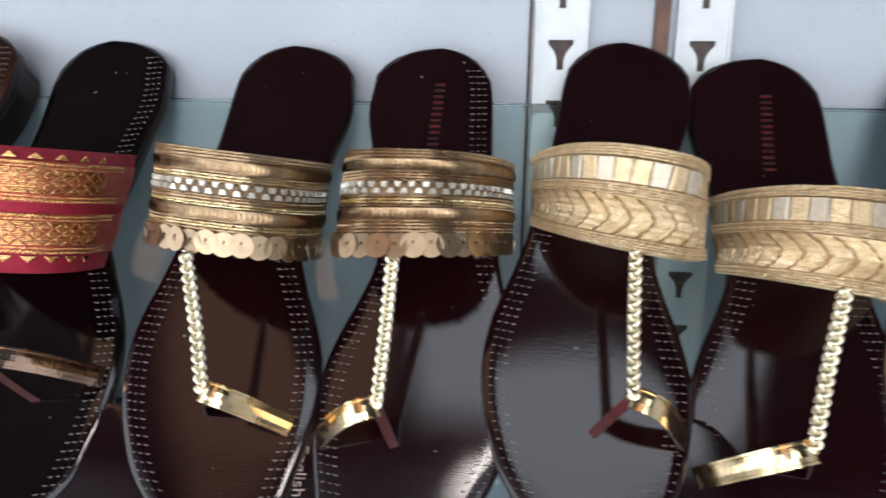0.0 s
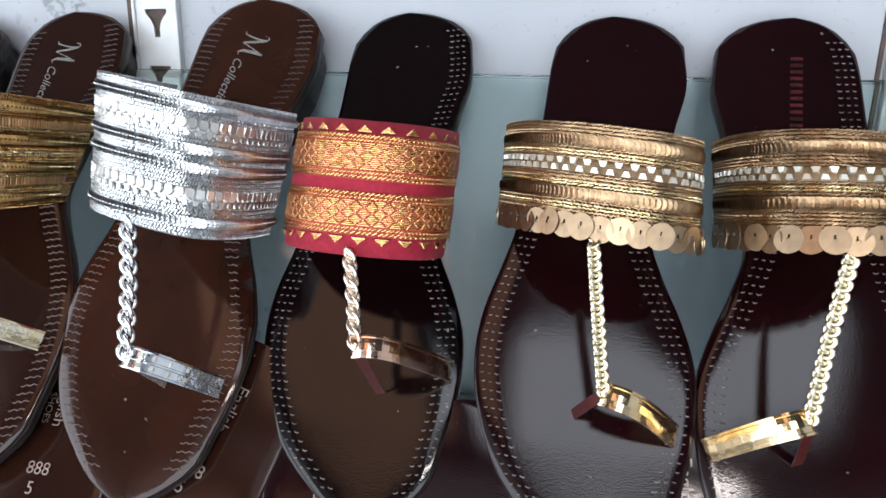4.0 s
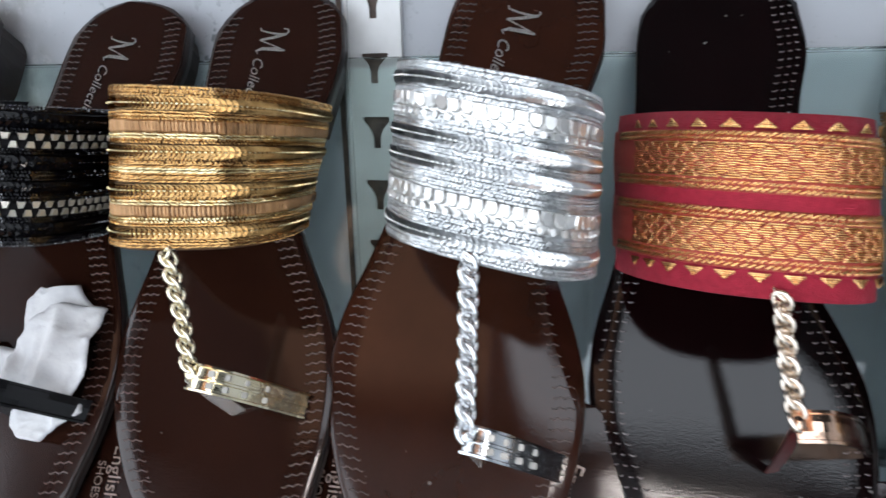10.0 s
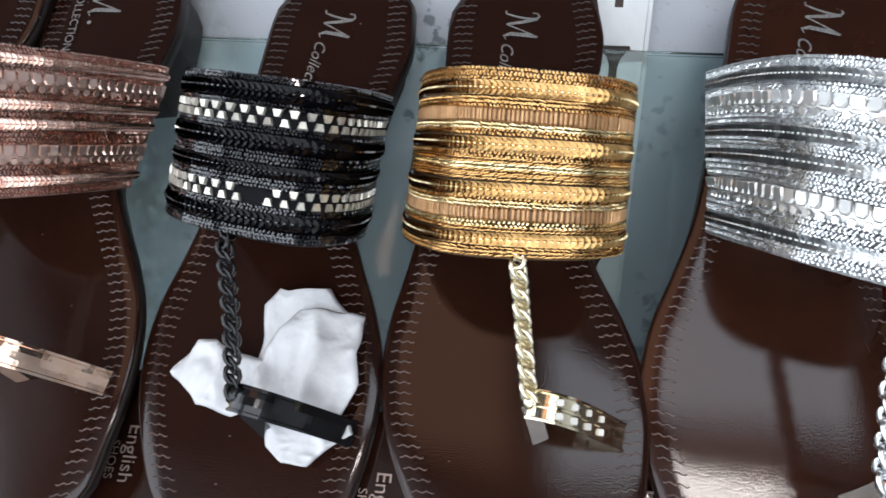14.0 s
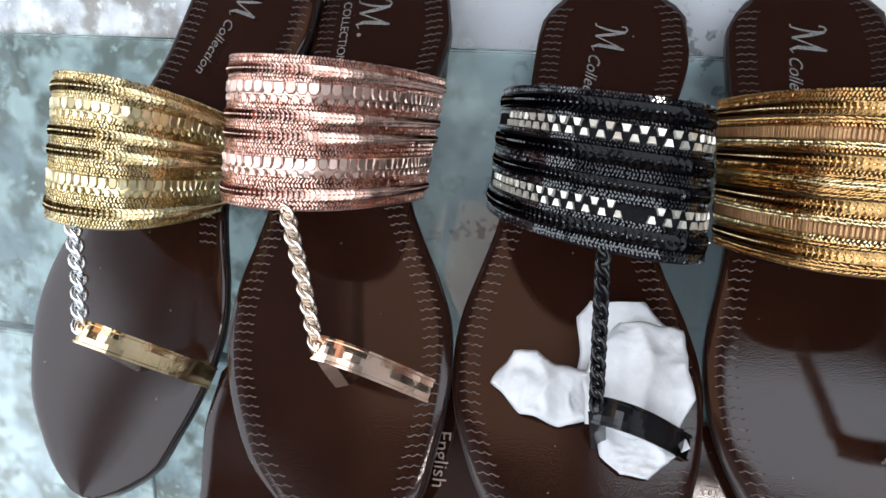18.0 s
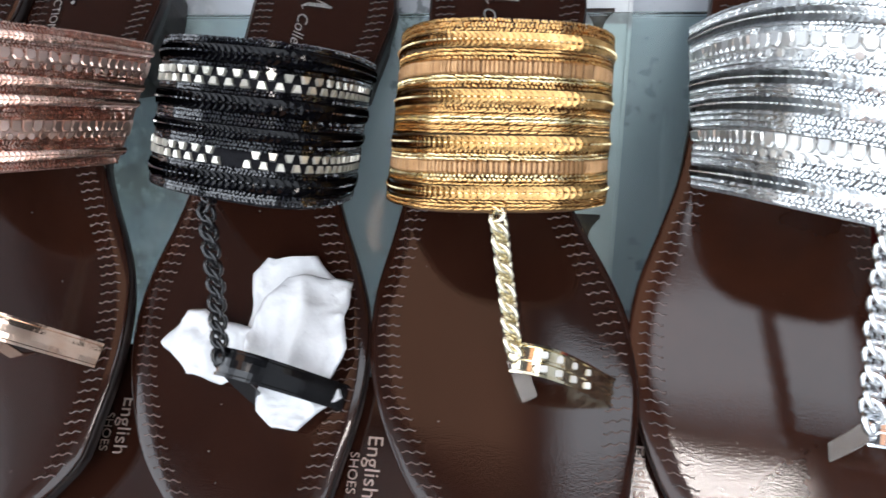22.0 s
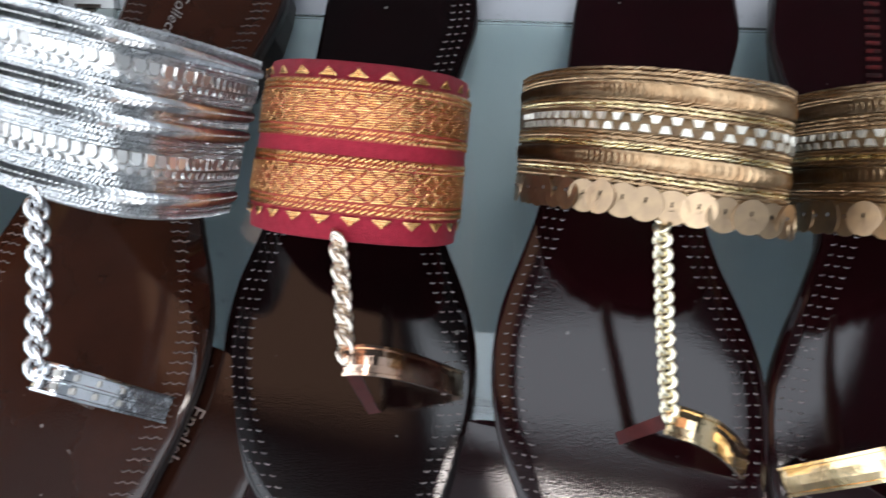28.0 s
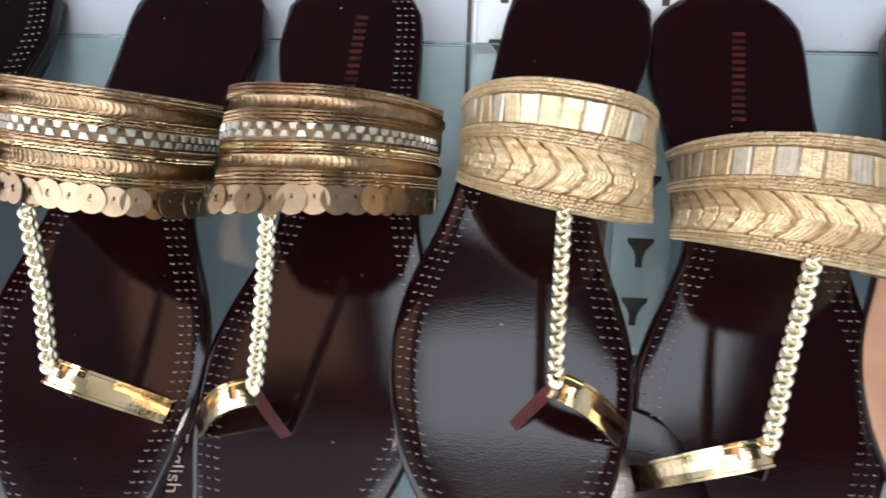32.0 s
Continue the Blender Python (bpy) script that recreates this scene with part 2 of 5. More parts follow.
# Dark colour stands for the shade behind the slots; board joints use it too.
SLOT_SHADE_JOINT = material("slot_shade_and_joint", (0.10, 0.07, 0.055), 0.7, second=(0.05, 0.035, 0.03), scale=200)
JOINT = material("joint_grey", (0.24, 0.25, 0.26), 0.7, second=(0.16, 0.17, 0.18), scale=90)
WOOD = material("brown_batten", (0.16, 0.075, 0.045), 0.5, second=(0.09, 0.04, 0.025), scale=120, bump=0.2)
FLOOR = material("floor_tile", (0.48, 0.47, 0.45), 0.3, second=(0.40, 0.39, 0.37), scale=8, bump=0.05)
CEIL = material("ceiling_paint", (0.04, 0.042, 0.045), 0.8, second=(0.03, 0.032, 0.035), scale=6)
ROOM = material("room_paint", (0.74, 0.76, 0.78), 0.8, second=(0.66, 0.68, 0.70), scale=4)
LAMP_BODY = material("lamp_body", (0.8, 0.8, 0.8), 0.4, second=(0.75, 0.75, 0.75), scale=30)


def wall_material():
    """Aged white board: faint blue-grey clouding, dark flecks in patches, rough bare plaster at one end."""
    m = material("aged_white_board", (0.44, 0.46, 0.488), 0.5, second=(0.37, 0.392, 0.425), scale=9, bump=0.08, bump_scale=120, rough_var=0.1)
    nt = m.node_tree
    b = nt.nodes["Principled BSDF"]
    base = b.inputs["Base Color"].links[0].from_socket
    tc = nt.nodes.new("ShaderNodeTexCoord")

    def noise_range(scale, lo, hi, detail=4.0):
        n = nt.nodes.new("ShaderNodeTexNoise")
        n.inputs["Scale"].default_value, n.inputs["Detail"].default_value = scale, detail
        nt.links.new(tc.outputs["Object"], n.inputs["Vector"])
        r = nt.nodes.new("ShaderNodeMapRange")
        r.inputs[1].default_value, r.inputs[2].default_value = lo, hi
        nt.links.new(n.outputs["Fac"], r.inputs[0])
        return r.outputs[0]

    def math_node(op, a, c):
        n = nt.nodes.new("ShaderNodeMath")
        n.operation = op
        for i, value in enumerate((a, c)):
            if isinstance(value, (int, float)):
                n.inputs[i].default_value = value
            else:
                nt.links.new(value, n.inputs[i])
        return n.outputs[0]

    def mixed(fac, a, color):
        mix = nt.nodes.new("ShaderNodeMix")
        mix.data_type = "RGBA"
        nt.links.new(fac, mix.inputs[0])
        nt.links.new(a, mix.inputs[6])
        mix.inputs[7].default_value = (*color, 1)
        return mix.outputs[2]

    sep = nt.nodes.new("ShaderNodeSeparateXYZ")
    nt.links.new(tc.outputs["Object"], sep.inputs[0])
    damp = nt.nodes.new("ShaderNodeMapRange")
    damp.inputs[1].default_value, damp.inputs[2].default_value = -0.22, -0.36
    nt.links.new(sep.outputs[0], damp.inputs[0])
    flecks = math_node("MULTIPLY", noise_range(170, 0.57, 0.64), noise_range(12, 0.47, 0.57))
    flecks = math_node("MULTIPLY", flecks, damp.outputs[0])
    base = mixed(math_node("MULTIPLY", flecks, 0.9), base, (0.13, 0.15, 0.16))
    base = mixed(math_node("MULTIPLY", noise_range(420, 0.66, 0.70), 0.35), base, (0.25, 0.26, 0.27))
    far = nt.nodes.new("ShaderNodeMapRange")
    far.inputs[1].default_value, far.inputs[2].default_value = -0.50, -0.60
    wob = nt.nodes.new("ShaderNodeTexNoise")
    wob.inputs["Scale"].default_value = 18
    nt.links.new(tc.outputs["Object"], wob.inputs["Vector"])
    shifted = math_node("ADD", sep.outputs[0], math_node("MULTIPLY", math_node("SUBTRACT", wob.outputs["Fac"], 0.5), 0.25))
    nt.links.new(shifted, far.inputs[0])
    plaster = math_node("MULTIPLY", far.outputs[0], noise_range(62, 0.46, 0.60, 10))
    base = mixed(math_node("MULTIPLY", far.outputs[0], noise_range(45, 0.42, 0.60, 8)), base, (0.72, 0.74, 0.74))
    base = mixed(math_node("MULTIPLY", plaster, 0.85), base, (0.23, 0.215, 0.19))
    base = mixed(math_node("MULTIPLY", far.outputs[0], math_node("MULTIPLY", noise_range(170, 0.58, 0.68, 6), 0.6)), base, (0.85, 0.86, 0.85))
    nt.links.new(base, b.inputs["Base Color"])
    return m


BOARD = wall_material()


def tint_sheet_material():
    """Translucent sheet that lets the daylight through, added to tint it warm brown."""
    m = bpy.data.materials.new("tarpaulin")
    m.use_nodes = True
    nt = m.node_tree
    nt.nodes.remove(nt.nodes["Principled BSDF"])
    tr = nt.nodes.new("ShaderNodeBsdfTranslucent")
    n = nt.nodes.new("ShaderNodeTexNoise")
    n.inputs["Scale"].default_value = 5
    ramp = nt.nodes.new("ShaderNodeMix")
    ramp.data_type = "RGBA"
    ramp.inputs[6].default_value = (0.32, 0.165, 0.10, 1)
    ramp.inputs[7].default_value = (0.42, 0.23, 0.145, 1)
    nt.links.new(n.outputs["Fac"], ramp.inputs[0])
    nt.links.new(ramp.outputs[2], tr.inputs["Color"])
    nt.links.new(tr.outputs[0], nt.nodes["Material Output"].inputs["Surface"])
    return m


TINT_CLOTH = tint_sheet_material()


# ---- mesh helpers ----
def mesh_of(name, verts, faces, mat, smooth=True):
    me = bpy.data.meshes.new(name)
    me.from_pydata([tuple(v) for v in verts], [], faces)
    me.validate()
    me.materials.append(mat)
    if smooth:
        me.polygons.foreach_set("use_smooth", [True] * len(me.polygons))
    me.update()
    return me


def part_mesh(name, me, parent, label="", local=None):
    ob = new(name, me)
    ob.parent = parent
    if local is not None:
        ob.matrix_local = local
    if label:
        tagged(ob, label)
    return ob


def part(name, bm, mat, parent, label="", smooth=False):
    me = bpy.data.meshes.new(name)
    bm.to_mesh(me)
    bm.free()
    me.materials.append(mat)
    if smooth:
        me.polygons.foreach_set("use_smooth", [True] * len(me.polygons))
    return part_mesh(name, me, parent, label)


def box_bm(x0, x1, y0, y1, z0, z1, bevel=0.0, bm=None):
    own = bm or bmesh.new()
    made = bmesh.ops.create_cube(own, size=1.0)["verts"]
    for v in made:
        v.co = Vector((x0 + (v.co.x + 0.5) * (x1 - x0), y0 + (v.co.y + 0.5) * (y1 - y0), z0 + (v.co.z + 0.5) * (z1 - z0)))
    if bevel:
        bmesh.ops.bevel(own, geom=list({e for v in made for e in v.link_edges}), offset=bevel, segments=2, affect="EDGES")
    return own


def thing(name, m, label, category, group="", kind=""):
    ob = new(name)
    ob.empty_display_size = 0.02
    ob.matrix_world = m
    tagged(ob, label, category, group, kind)
    return ob


def solid(name, bm, mat, label, category, kind="structure"):
    me = bpy.data.meshes.new(name)
    bm.to_mesh(me)
    bm.free()
    me.materials.append(mat)
    ob = new(name, me)
    tagged(ob, label, category, kind=kind)
    return ob


# ---- room ----
solid("wall_north", box_bm(-2.2, 2.2, WALL, WALL + 0.1, 0, CEILING), BOARD, "aged white board wall behind the glass shelf", "wall")
SOUTH = -1.75
dx0, dx1, dz0, dz1 = DOORWAY
bm = box_bm(-2.2, 2.2, SOUTH - 0.1, SOUTH, 0, dz0)
for x0, x1, z0, z1 in ((-2.2, 2.2, dz1, CEILING), (-2.2, dx0, dz0, dz1), (dx1, 2.2, dz0, dz1)):
    box_bm(x0, x1, SOUTH - 0.1, SOUTH, z0, z1, bm=bm)
solid("wall_south", bm, ROOM, "plain pale shop wall with a wide opening to the street", "wall")
wy0, wy1, wz0, wz1 = SIDE_FILL
bm = box_bm(-2.3, -2.2, SOUTH, WALL, 0, wz0)
for y0, y1, z0, z1 in ((SOUTH, WALL, wz1, CEILING), (SOUTH, wy0, wz0, wz1), (wy1, WALL, wz0, wz1)):
    box_bm(-2.3, -2.2, y0, y1, z0, z1, bm=bm)
solid("wall_west", bm, ROOM, "plain grey painted shop wall with an added opening for fill light", "wall")
solid("wall_east", box_bm(2.2, 2.3, SOUTH, WALL, 0, CEILING), ROOM, "plain grey painted shop wall", "wall")
solid("floor", box_bm(-2.3, 2.3, SOUTH - 0.1, WALL + 0.1, -0.1, 0), FLOOR, "pale tiled shop floor", "floor")
sx0, sx1, sy0, sy1 = SKYLIGHT
tx0, tx1, ty0, ty1 = TINT_SHEET
bm = box_bm(-2.3, tx0, SOUTH - 0.1, WALL + 0.1, CEILING, CEILING + 0.1)
for x0, x1, y0, y1 in ((sx1, 2.3, SOUTH - 0.1, WALL + 0.1), (sx0, sx1, SOUTH - 0.1, sy0), (sx0, sx1, sy1, WALL + 0.1), (tx1, sx0, SOUTH - 0.1, WALL + 0.1),
                       (tx0, tx1, SOUTH - 0.1, ty0), (tx0, tx1, ty1, WALL + 0.1)):
    box_bm(x0, x1, y0, y1, CEILING, CEILING + 0.1, bm=bm)
solid("ceiling", bm, CEIL, "dark painted shop ceiling with an open skylight", "ceiling")
# Out of view; placed only to colour the daylight from above.
cloth = thing("tarpaulin", pose((tx0 + tx1) / 2, (ty0 + ty1) / 2, CEILING + 0.13), "unseen red-brown translucent sheet added over a roof opening to warm the reflections", "tarpaulin")
bm = bmesh.new()
bmesh.ops.create_grid(bm, x_segments=24, y_segments=16, size=0.5)
for v in bm.verts:
    v.co = Vector((v.co.x * (tx1 - tx0 + 0.16), v.co.y * (ty1 - ty0 + 0.16), 0.012 * noise.noise(v.co * 6) - 0.02 * (1 - 4 * v.co.x ** 2)))
part("sheet", bm, TINT_CLOTH, cloth, smooth=True)

x, z, size, depth, watts = TUBE
lamp = thing("wall_lamp", pose(x, SOUTH, z, 90, 0, 0), "white tube light in a thin frame, fixed high on the wall", "lamp")
bm = box_bm(-size / 2 - 0.02, size / 2 + 0.02, -depth / 2 - 0.02, depth / 2 + 0.02, -0.03, -0.001, 0.004)
part("housing", bm, LAMP_BODY, lamp)
data = bpy.data.lights.new("tube_light", "AREA")
data.shape, data.size, data.size_y, data.energy, data.color = "RECTANGLE", size, depth, watts, (1.0, 0.95, 0.91)
light = new("tube_light", data)
light.matrix_world = pose(x, SOUTH + 0.034, z, 90, 0, 0)

PITCH = 0.0255 * K
SLOT_TOP = 1.4 + K * (1.399 - 1.4)


def slot_outline():
    """T-shaped keyhole: wide top, hollow shoulders, narrow stem; from its top middle down."""
    w, s, hh = 0.0054 * K, 0.0015 * K, 0.0125 * K
    right = [(w, 0), (w, -0.0018 * K), (w * 0.72, -0.0034 * K), (w * 0.48, -0.0052 * K), (s * 1.25, -0.0070 * K), (s, -0.0086 * K), (s, -hh)]
    return right + [(-x, y) for x, y in reversed(right)]


def channel(u, low, high, name):
    """Slotted upright: a thin plate with a keyhole at every pitch, side flanges and a dark sheet as the shade inside.
    """
    w = 0.0102 * K
    x0 = u * K
    root = thing(name, pose(x0, WALL, SLOT_TOP), "white painted steel slotted upright fixed to the wall", "shelf upright", "slotted uprights")
    bm = bmesh.new()
    y = -0.003
    for i in range(low, high):
        top = i * PITCH + PITCH * 0.28
        rect = [(-w, top), (w, top), (w, top - PITCH), (-w, top - PITCH)]
        loops = [rect, [(px, i * PITCH + pz) for px, pz in slot_outline()]]
        edges = []
        for lp in loops:
            vs = [bm.verts.new((px, y, pz)) for px, pz in lp]
            edges += [bm.edges.new((vs[j], vs[(j + 1) % len(vs)])) for j in range(len(vs))]
        bmesh.ops.triangle_fill(bm, edges=edges, use_beauty=True, normal=(0, -1, 0))
    bmesh.ops.remove_doubles(bm, verts=bm.verts, dist=0.00005)
    bmesh.ops.recalc_face_normals(bm, faces=bm.faces)
    ret = bmesh.ops.extrude_face_region(bm, geom=list(bm.faces))
    for e in ret["geom"]:
        if isinstance(e, bmesh.types.BMVert):
            e.co.y += 0.0012
    bmesh.ops.recalc_face_normals(bm, faces=bm.faces)
    part("face_plate", bm, STEEL, root)
    z0, z1 = low * PITCH - PITCH * 0.72, (high - 1) * PITCH + PITCH * 0.28
    for sx in (-1, 1):
        bm = box_bm(sx * (w + 0.0006) - 0.0008, sx * (w + 0.0006) + 0.0008, -0.0046, -0.0002, z0, z1, 0.0003)
        part("flange", bm, STEEL, root)
    part("inside", box_bm(-w * 0.9, w * 0.9, -0.0012, -0.0003, z0, z1), SLOT_SHADE_JOINT, root, "dark sheet standing for the shade inside the channel")


channel(-0.299, -14, 5, "slotted_upright")
channel(0.0245, -14, 5, "slotted_upright")
channel(0.0840, -14, 5, "slotted_upright")
batten = thing("wall_batten", pose(0.0665 * K, WALL, 1.2), "narrow dark brown wooden batten between two uprights", "batten")
part("strip", box_bm(-0.0035, 0.0035, -0.005, -0.0003, -0.25, 0.45, 0.0008), WOOD, batten)
for i, (u0, u1) in enumerate(((-0.3145, -0.3125), (0.0105, 0.0120))):
    solid("panel_joint", box_bm(u0 * K, u1 * K, WALL - 0.0012, WALL - 0.0002, 0.9, 1.75), SLOT_SHADE_JOINT, "thin dark joint between two wall boards", "joint", kind="structure")

solid("panel_joint", box_bm(-0.6215 * K, -0.6203 * K, WALL - 0.0012, WALL - 0.0002, 0.9, 1.206), JOINT, "thin grey upright joint low on the wall", "joint", kind="structure")

# sloping glass shelf and the ledge strip lower on the wall
shelf = thing("glass_shelf", slope_pose(-0.2, 0, 0), "sloping greenish clear glass shelf against the wall", "shelf")
gl = part("pane", box_bm(-0.56 * K, 0.56 * K, -0.40 * K, 0, -0.005, 0, 0.0008), GLASS, shelf)
gl.visible_shadow = False
part("front_lip", box_bm(-0.56 * K, 0.56 * K, -0.40 * K - 0.006, -0.40 * K, -0.006, 0.025, 0.001), GLASS, shelf).visible_shadow = False
for u in (-0.55, 0.55):
    bm = box_bm(u * K - 0.002, u * K + 0.002, -0.39 * K, 0.0, -0.03, -0.006, 0.0005)
    part("bracket", bm, STEEL, shelf, "white steel shelf bracket")
ledge = thing("lower_ledge", pose(-0.2, WALL, 1.4 + K * (1.236 - 1.4)), "narrow pale ledge strip along the wall behind the glass", "ledge")
part("strip", box_bm(-0.8, 0.8, -0.010, -0.0003, -0.0075, 0.0075, 0.001), BOARD, ledge)
for z in (-0.0085, 0.0085):
    part("groove", box_bm(-0.8, 0.8, -0.006, -0.0003, z - 0.0006, z + 0.0006), JOINT, ledge, "thin grey joint line")

# ---- sandals ----
OUTER = [(0, 0), (0.001, 0.0035), (0.002, 0.0049), (0.004, 0.0069), (0.008, 0.0095), (0.016, 0.0130), (0.025, 0.0157), (0.055, 0.0211), (0.1, 0.0234), (0.16, 0.0245), (0.25, 0.0260), (0.36, 0.0296), (0.46, 0.0326), (0.54, 0.0375), (0.61, 0.0420), (0.68, 0.0438), (0.75, 0.0426), (0.82, 0.0382), (0.88, 0.0324), (0.93, 0.0238), (0.965, 0.0163), (0.985, 0.0103), (0.995, 0.0058), (0.998, 0.0035), (1, 0)]
INNER = [(0, 0), (0.001, 0.0044), (0.002, 0.0062), (0.004, 0.0087), (0.008, 0.0119), (0.016, 0.0164), (0.025, 0.0199), (0.055, 0.0266), (0.1, 0.0278), (0.16, 0.0281), (0.25, 0.0235), (0.36, 0.0188), (0.46, 0.0145), (0.54, 0.0190), (0.61, 0.0246), (0.68, 0.0285), (0.75, 0.0289), (0.82, 0.0269), (0.88, 0.0236), (0.93, 0.0205), (0.965, 0.0140), (0.985, 0.0089), (0.995, 0.0050), (0.998, 0.0030), (1, 0)]


def table(rows, s):
    """Half width at s: straight towards the tips, a smooth curve along the sides."""
    for k, ((a, p), (b, q)) in enumerate(zip(rows, rows[1:])):
        if s <= b:
            f = (s - a) / (b - a)
            if a < 0.05 or b > 0.986:
                return p + (q - p) * f
            (a0, p0), (b1, q1) = rows[k - 1], rows[k + 2]
            m0, m1 = (q - p0) / (b - a0) * (b - a), (q1 - p) / (b1 - a) * (b - a)
            return (2 * f ** 3 - 3 * f ** 2 + 1) * p + (f ** 3 - 2 * f ** 2 + f) * m0 + (3 * f ** 2 - 2 * f ** 3) * q + (f ** 3 - f ** 2) * m1
    return rows[-1][1]


class Foot:
    """The plan of one sandal on the slope: heel tip, toe tip, height of the strap's base, mirrored or not, height and tilt of the sole."""

    def __init__(self, heel, toe, h, mirrored=False, wide=1.0, thick=0.007, roll=0.0009, sole=None, tilt=0.0):
        self.sole, self.tilt = (h if sole is None else sole), tilt
        self.heel, self.toe, self.h, self.mirrored, self.wide, self.thick = heel, toe, h, mirrored, wide, thick
        self.roll = roll
        self.length = math.hypot(toe[0] - heel[0], toe[1] - heel[1])
        self.du, self.dv = (toe[0] - heel[0]) / self.length, (toe[1] - heel[1]) / self.length

    def half(self, s, side):
        rows = OUTER if (side < 0) != self.mirrored else INNER
        return table(rows, s) * self.wide * (self.length / 0.2055) ** 0.5

    def drop(self, v):
        """Height of the insole against the strap's base, v down the slope from the shelf's top."""
        return self.sole + self.tilt * (v - 0.06) - self.h

    def at(self, s, w, z):
        """Local metres from the heel tip: s along (0..1), w across (unscaled), z above the insole (unscaled)."""
        u = self.du * s * self.length + self.dv * w
        v = self.dv * s * self.length - self.du * w
        return Vector((u * K, -v * K, (z + self.drop(self.heel[1] + v)) * K))

    def uv(self, u, v, z):
        return Vector(((u - self.heel[0]) * K, -(v - self.heel[1]) * K, z * K))

    def stand(self):
        return slope_pose(self.heel[0], self.heel[1], self.h)


STATIONS = [0, 0.001, 0.002, 0.004, 0.008, 0.014, 0.025, 0.045, 0.07, 0.1] + [0.1 + 0.8 * i / 36 for i in range(1, 37)] + [0.925, 0.945, 0.962, 0.976, 0.987, 0.995, 0.998, 1.0]
ACROSS = [-1, -0.985, -0.93, -0.8, -0.6, -0.35, 0, 0.35, 0.6, 0.8, 0.93, 0.985, 1]


def footbed(foot, s, c):
    """Gentle shape of the insole: hollow under heel and ball, edge rolled down."""
    z = 0.0006 * (1 - c * c) * (0.6 + 0.4 * math.cos(s * 12.0))
    z += 0.0010 * max(0, (s - 0.85) / 0.15) ** 2 + 0.0036 * math.exp(-((s - 0.38) / 0.11) ** 2)
    lift = max(0.0, 1 - s / 0.55)
    z += 0.0018 * lift * lift * (3 - 2 * lift)
    inner = -c if foot.mirrored else c
    bell = math.exp(-((s - 0.58) / 0.16) ** 2)
    z -= foot.roll * bell * max(0.0, inner - 0.1) ** 2
    edge = max(0.0, (abs(c) - 0.9) / 0.1)
    return z - 0.0007 * edge * edge


def slab(foot, grow, top, bottom, name, mat, parent, label=""):
    verts, faces = [], []
    n = len(ACROSS)
    for s in STATIONS:
        for c in ACROSS:
            side = -1 if c < 0 else 1
            w = c * (foot.half(s, side) + grow * min(1, 12 * min(s, 1 - s) + 0.3))
            verts.append(foot.at(s, w, top + footbed(foot, s, c)))
    for i in range(len(STATIONS) - 1):
        for j in range(n - 1):
            a = i * n + j
            faces.append((a, a + n, a + n + 1, a + 1))
    rim = [i * n for i in range(len(STATIONS))] + [i * n + n - 1 for i in range(len(STATIONS) - 2, 0, -1)]
    base = len(verts)
    for r in rim:
        v = verts[r]
        verts.append(Vector((v.x, v.y, (bottom + foot.drop(foot.heel[1] - v.y / K)) * K)))
    m = len(rim)
    for i in range(m):
        j = (i + 1) % m
        faces.append((rim[i], base + i, base + j, rim[j]))
    faces.append(tuple(base + i for i in range(m)))
    me = mesh_of(name, verts, faces, mat)
    bm = bmesh.new()
    bm.from_mesh(me)
    bmesh.ops.remove_doubles(bm, verts=bm.verts, dist=0.00002)
    bmesh.ops.recalc_face_normals(bm, faces=bm.faces)
    bm.to_mesh(me)
    bm.free()
    return part_mesh(name, me, parent, label)


def heel_block(foot, parent):
    """Low heel under the back of the sole, down to the glass."""
    bm = bmesh.new()
    ring = []
    for s in (0.03, 0.05, 0.08, 0.12, 0.18, 0.24, 0.28):
        ring.append((s, -foot.half(s, -1) + 0.004))
    for s in (0.28, 0.24, 0.18, 0.12, 0.08, 0.05, 0.03):
        ring.append((s, foot.half(s, 1) - 0.004))
    vs = [bm.verts.new(foot.at(s, w, -0.0047)) for s, w in ring]
    f = bm.faces.new(vs)
    out = bmesh.ops.extrude_face_region(bm, geom=[f])
    for e in out["geom"]:
        if isinstance(e, bmesh.types.BMVert):
            e.co.z = -foot.h * K + 0.0003
    bmesh.ops.recalc_face_normals(bm, faces=bm.faces)
    part("heel", bm, SOLE_EDGE, parent, "low black heel")


def add_quad_box(verts, faces, p, ex, ey, ez):
    """A tiny raised block with slanted sides (no bottom): centre p, half axes ex, ey, height ez."""
    b = len(verts)
    for sx, sy in ((-1, -1), (1, -1), (1, 1), (-1, 1)):
        verts.append(p + ex * sx + ey * sy)
    for sx, sy in ((-1, -1), (1, -1), (1, 1), (-1, 1)):
        verts.append(p + ex * sx * 0.7 + ey * sy * 0.55 + ez)
    faces.extend([(b + 4, b + 5, b + 6, b + 7)] + [(b + i, b + (i + 1) % 4, b + 4 + (i + 1) % 4, b + 4 + i) for i in range(4)])


HEEL_SPANS = ((-1, 0.05, 0.30), (1, 0.05, 0.30))
FORE_SPANS = ((-1, 0.34, 0.95), (1, 0.34, 0.95))


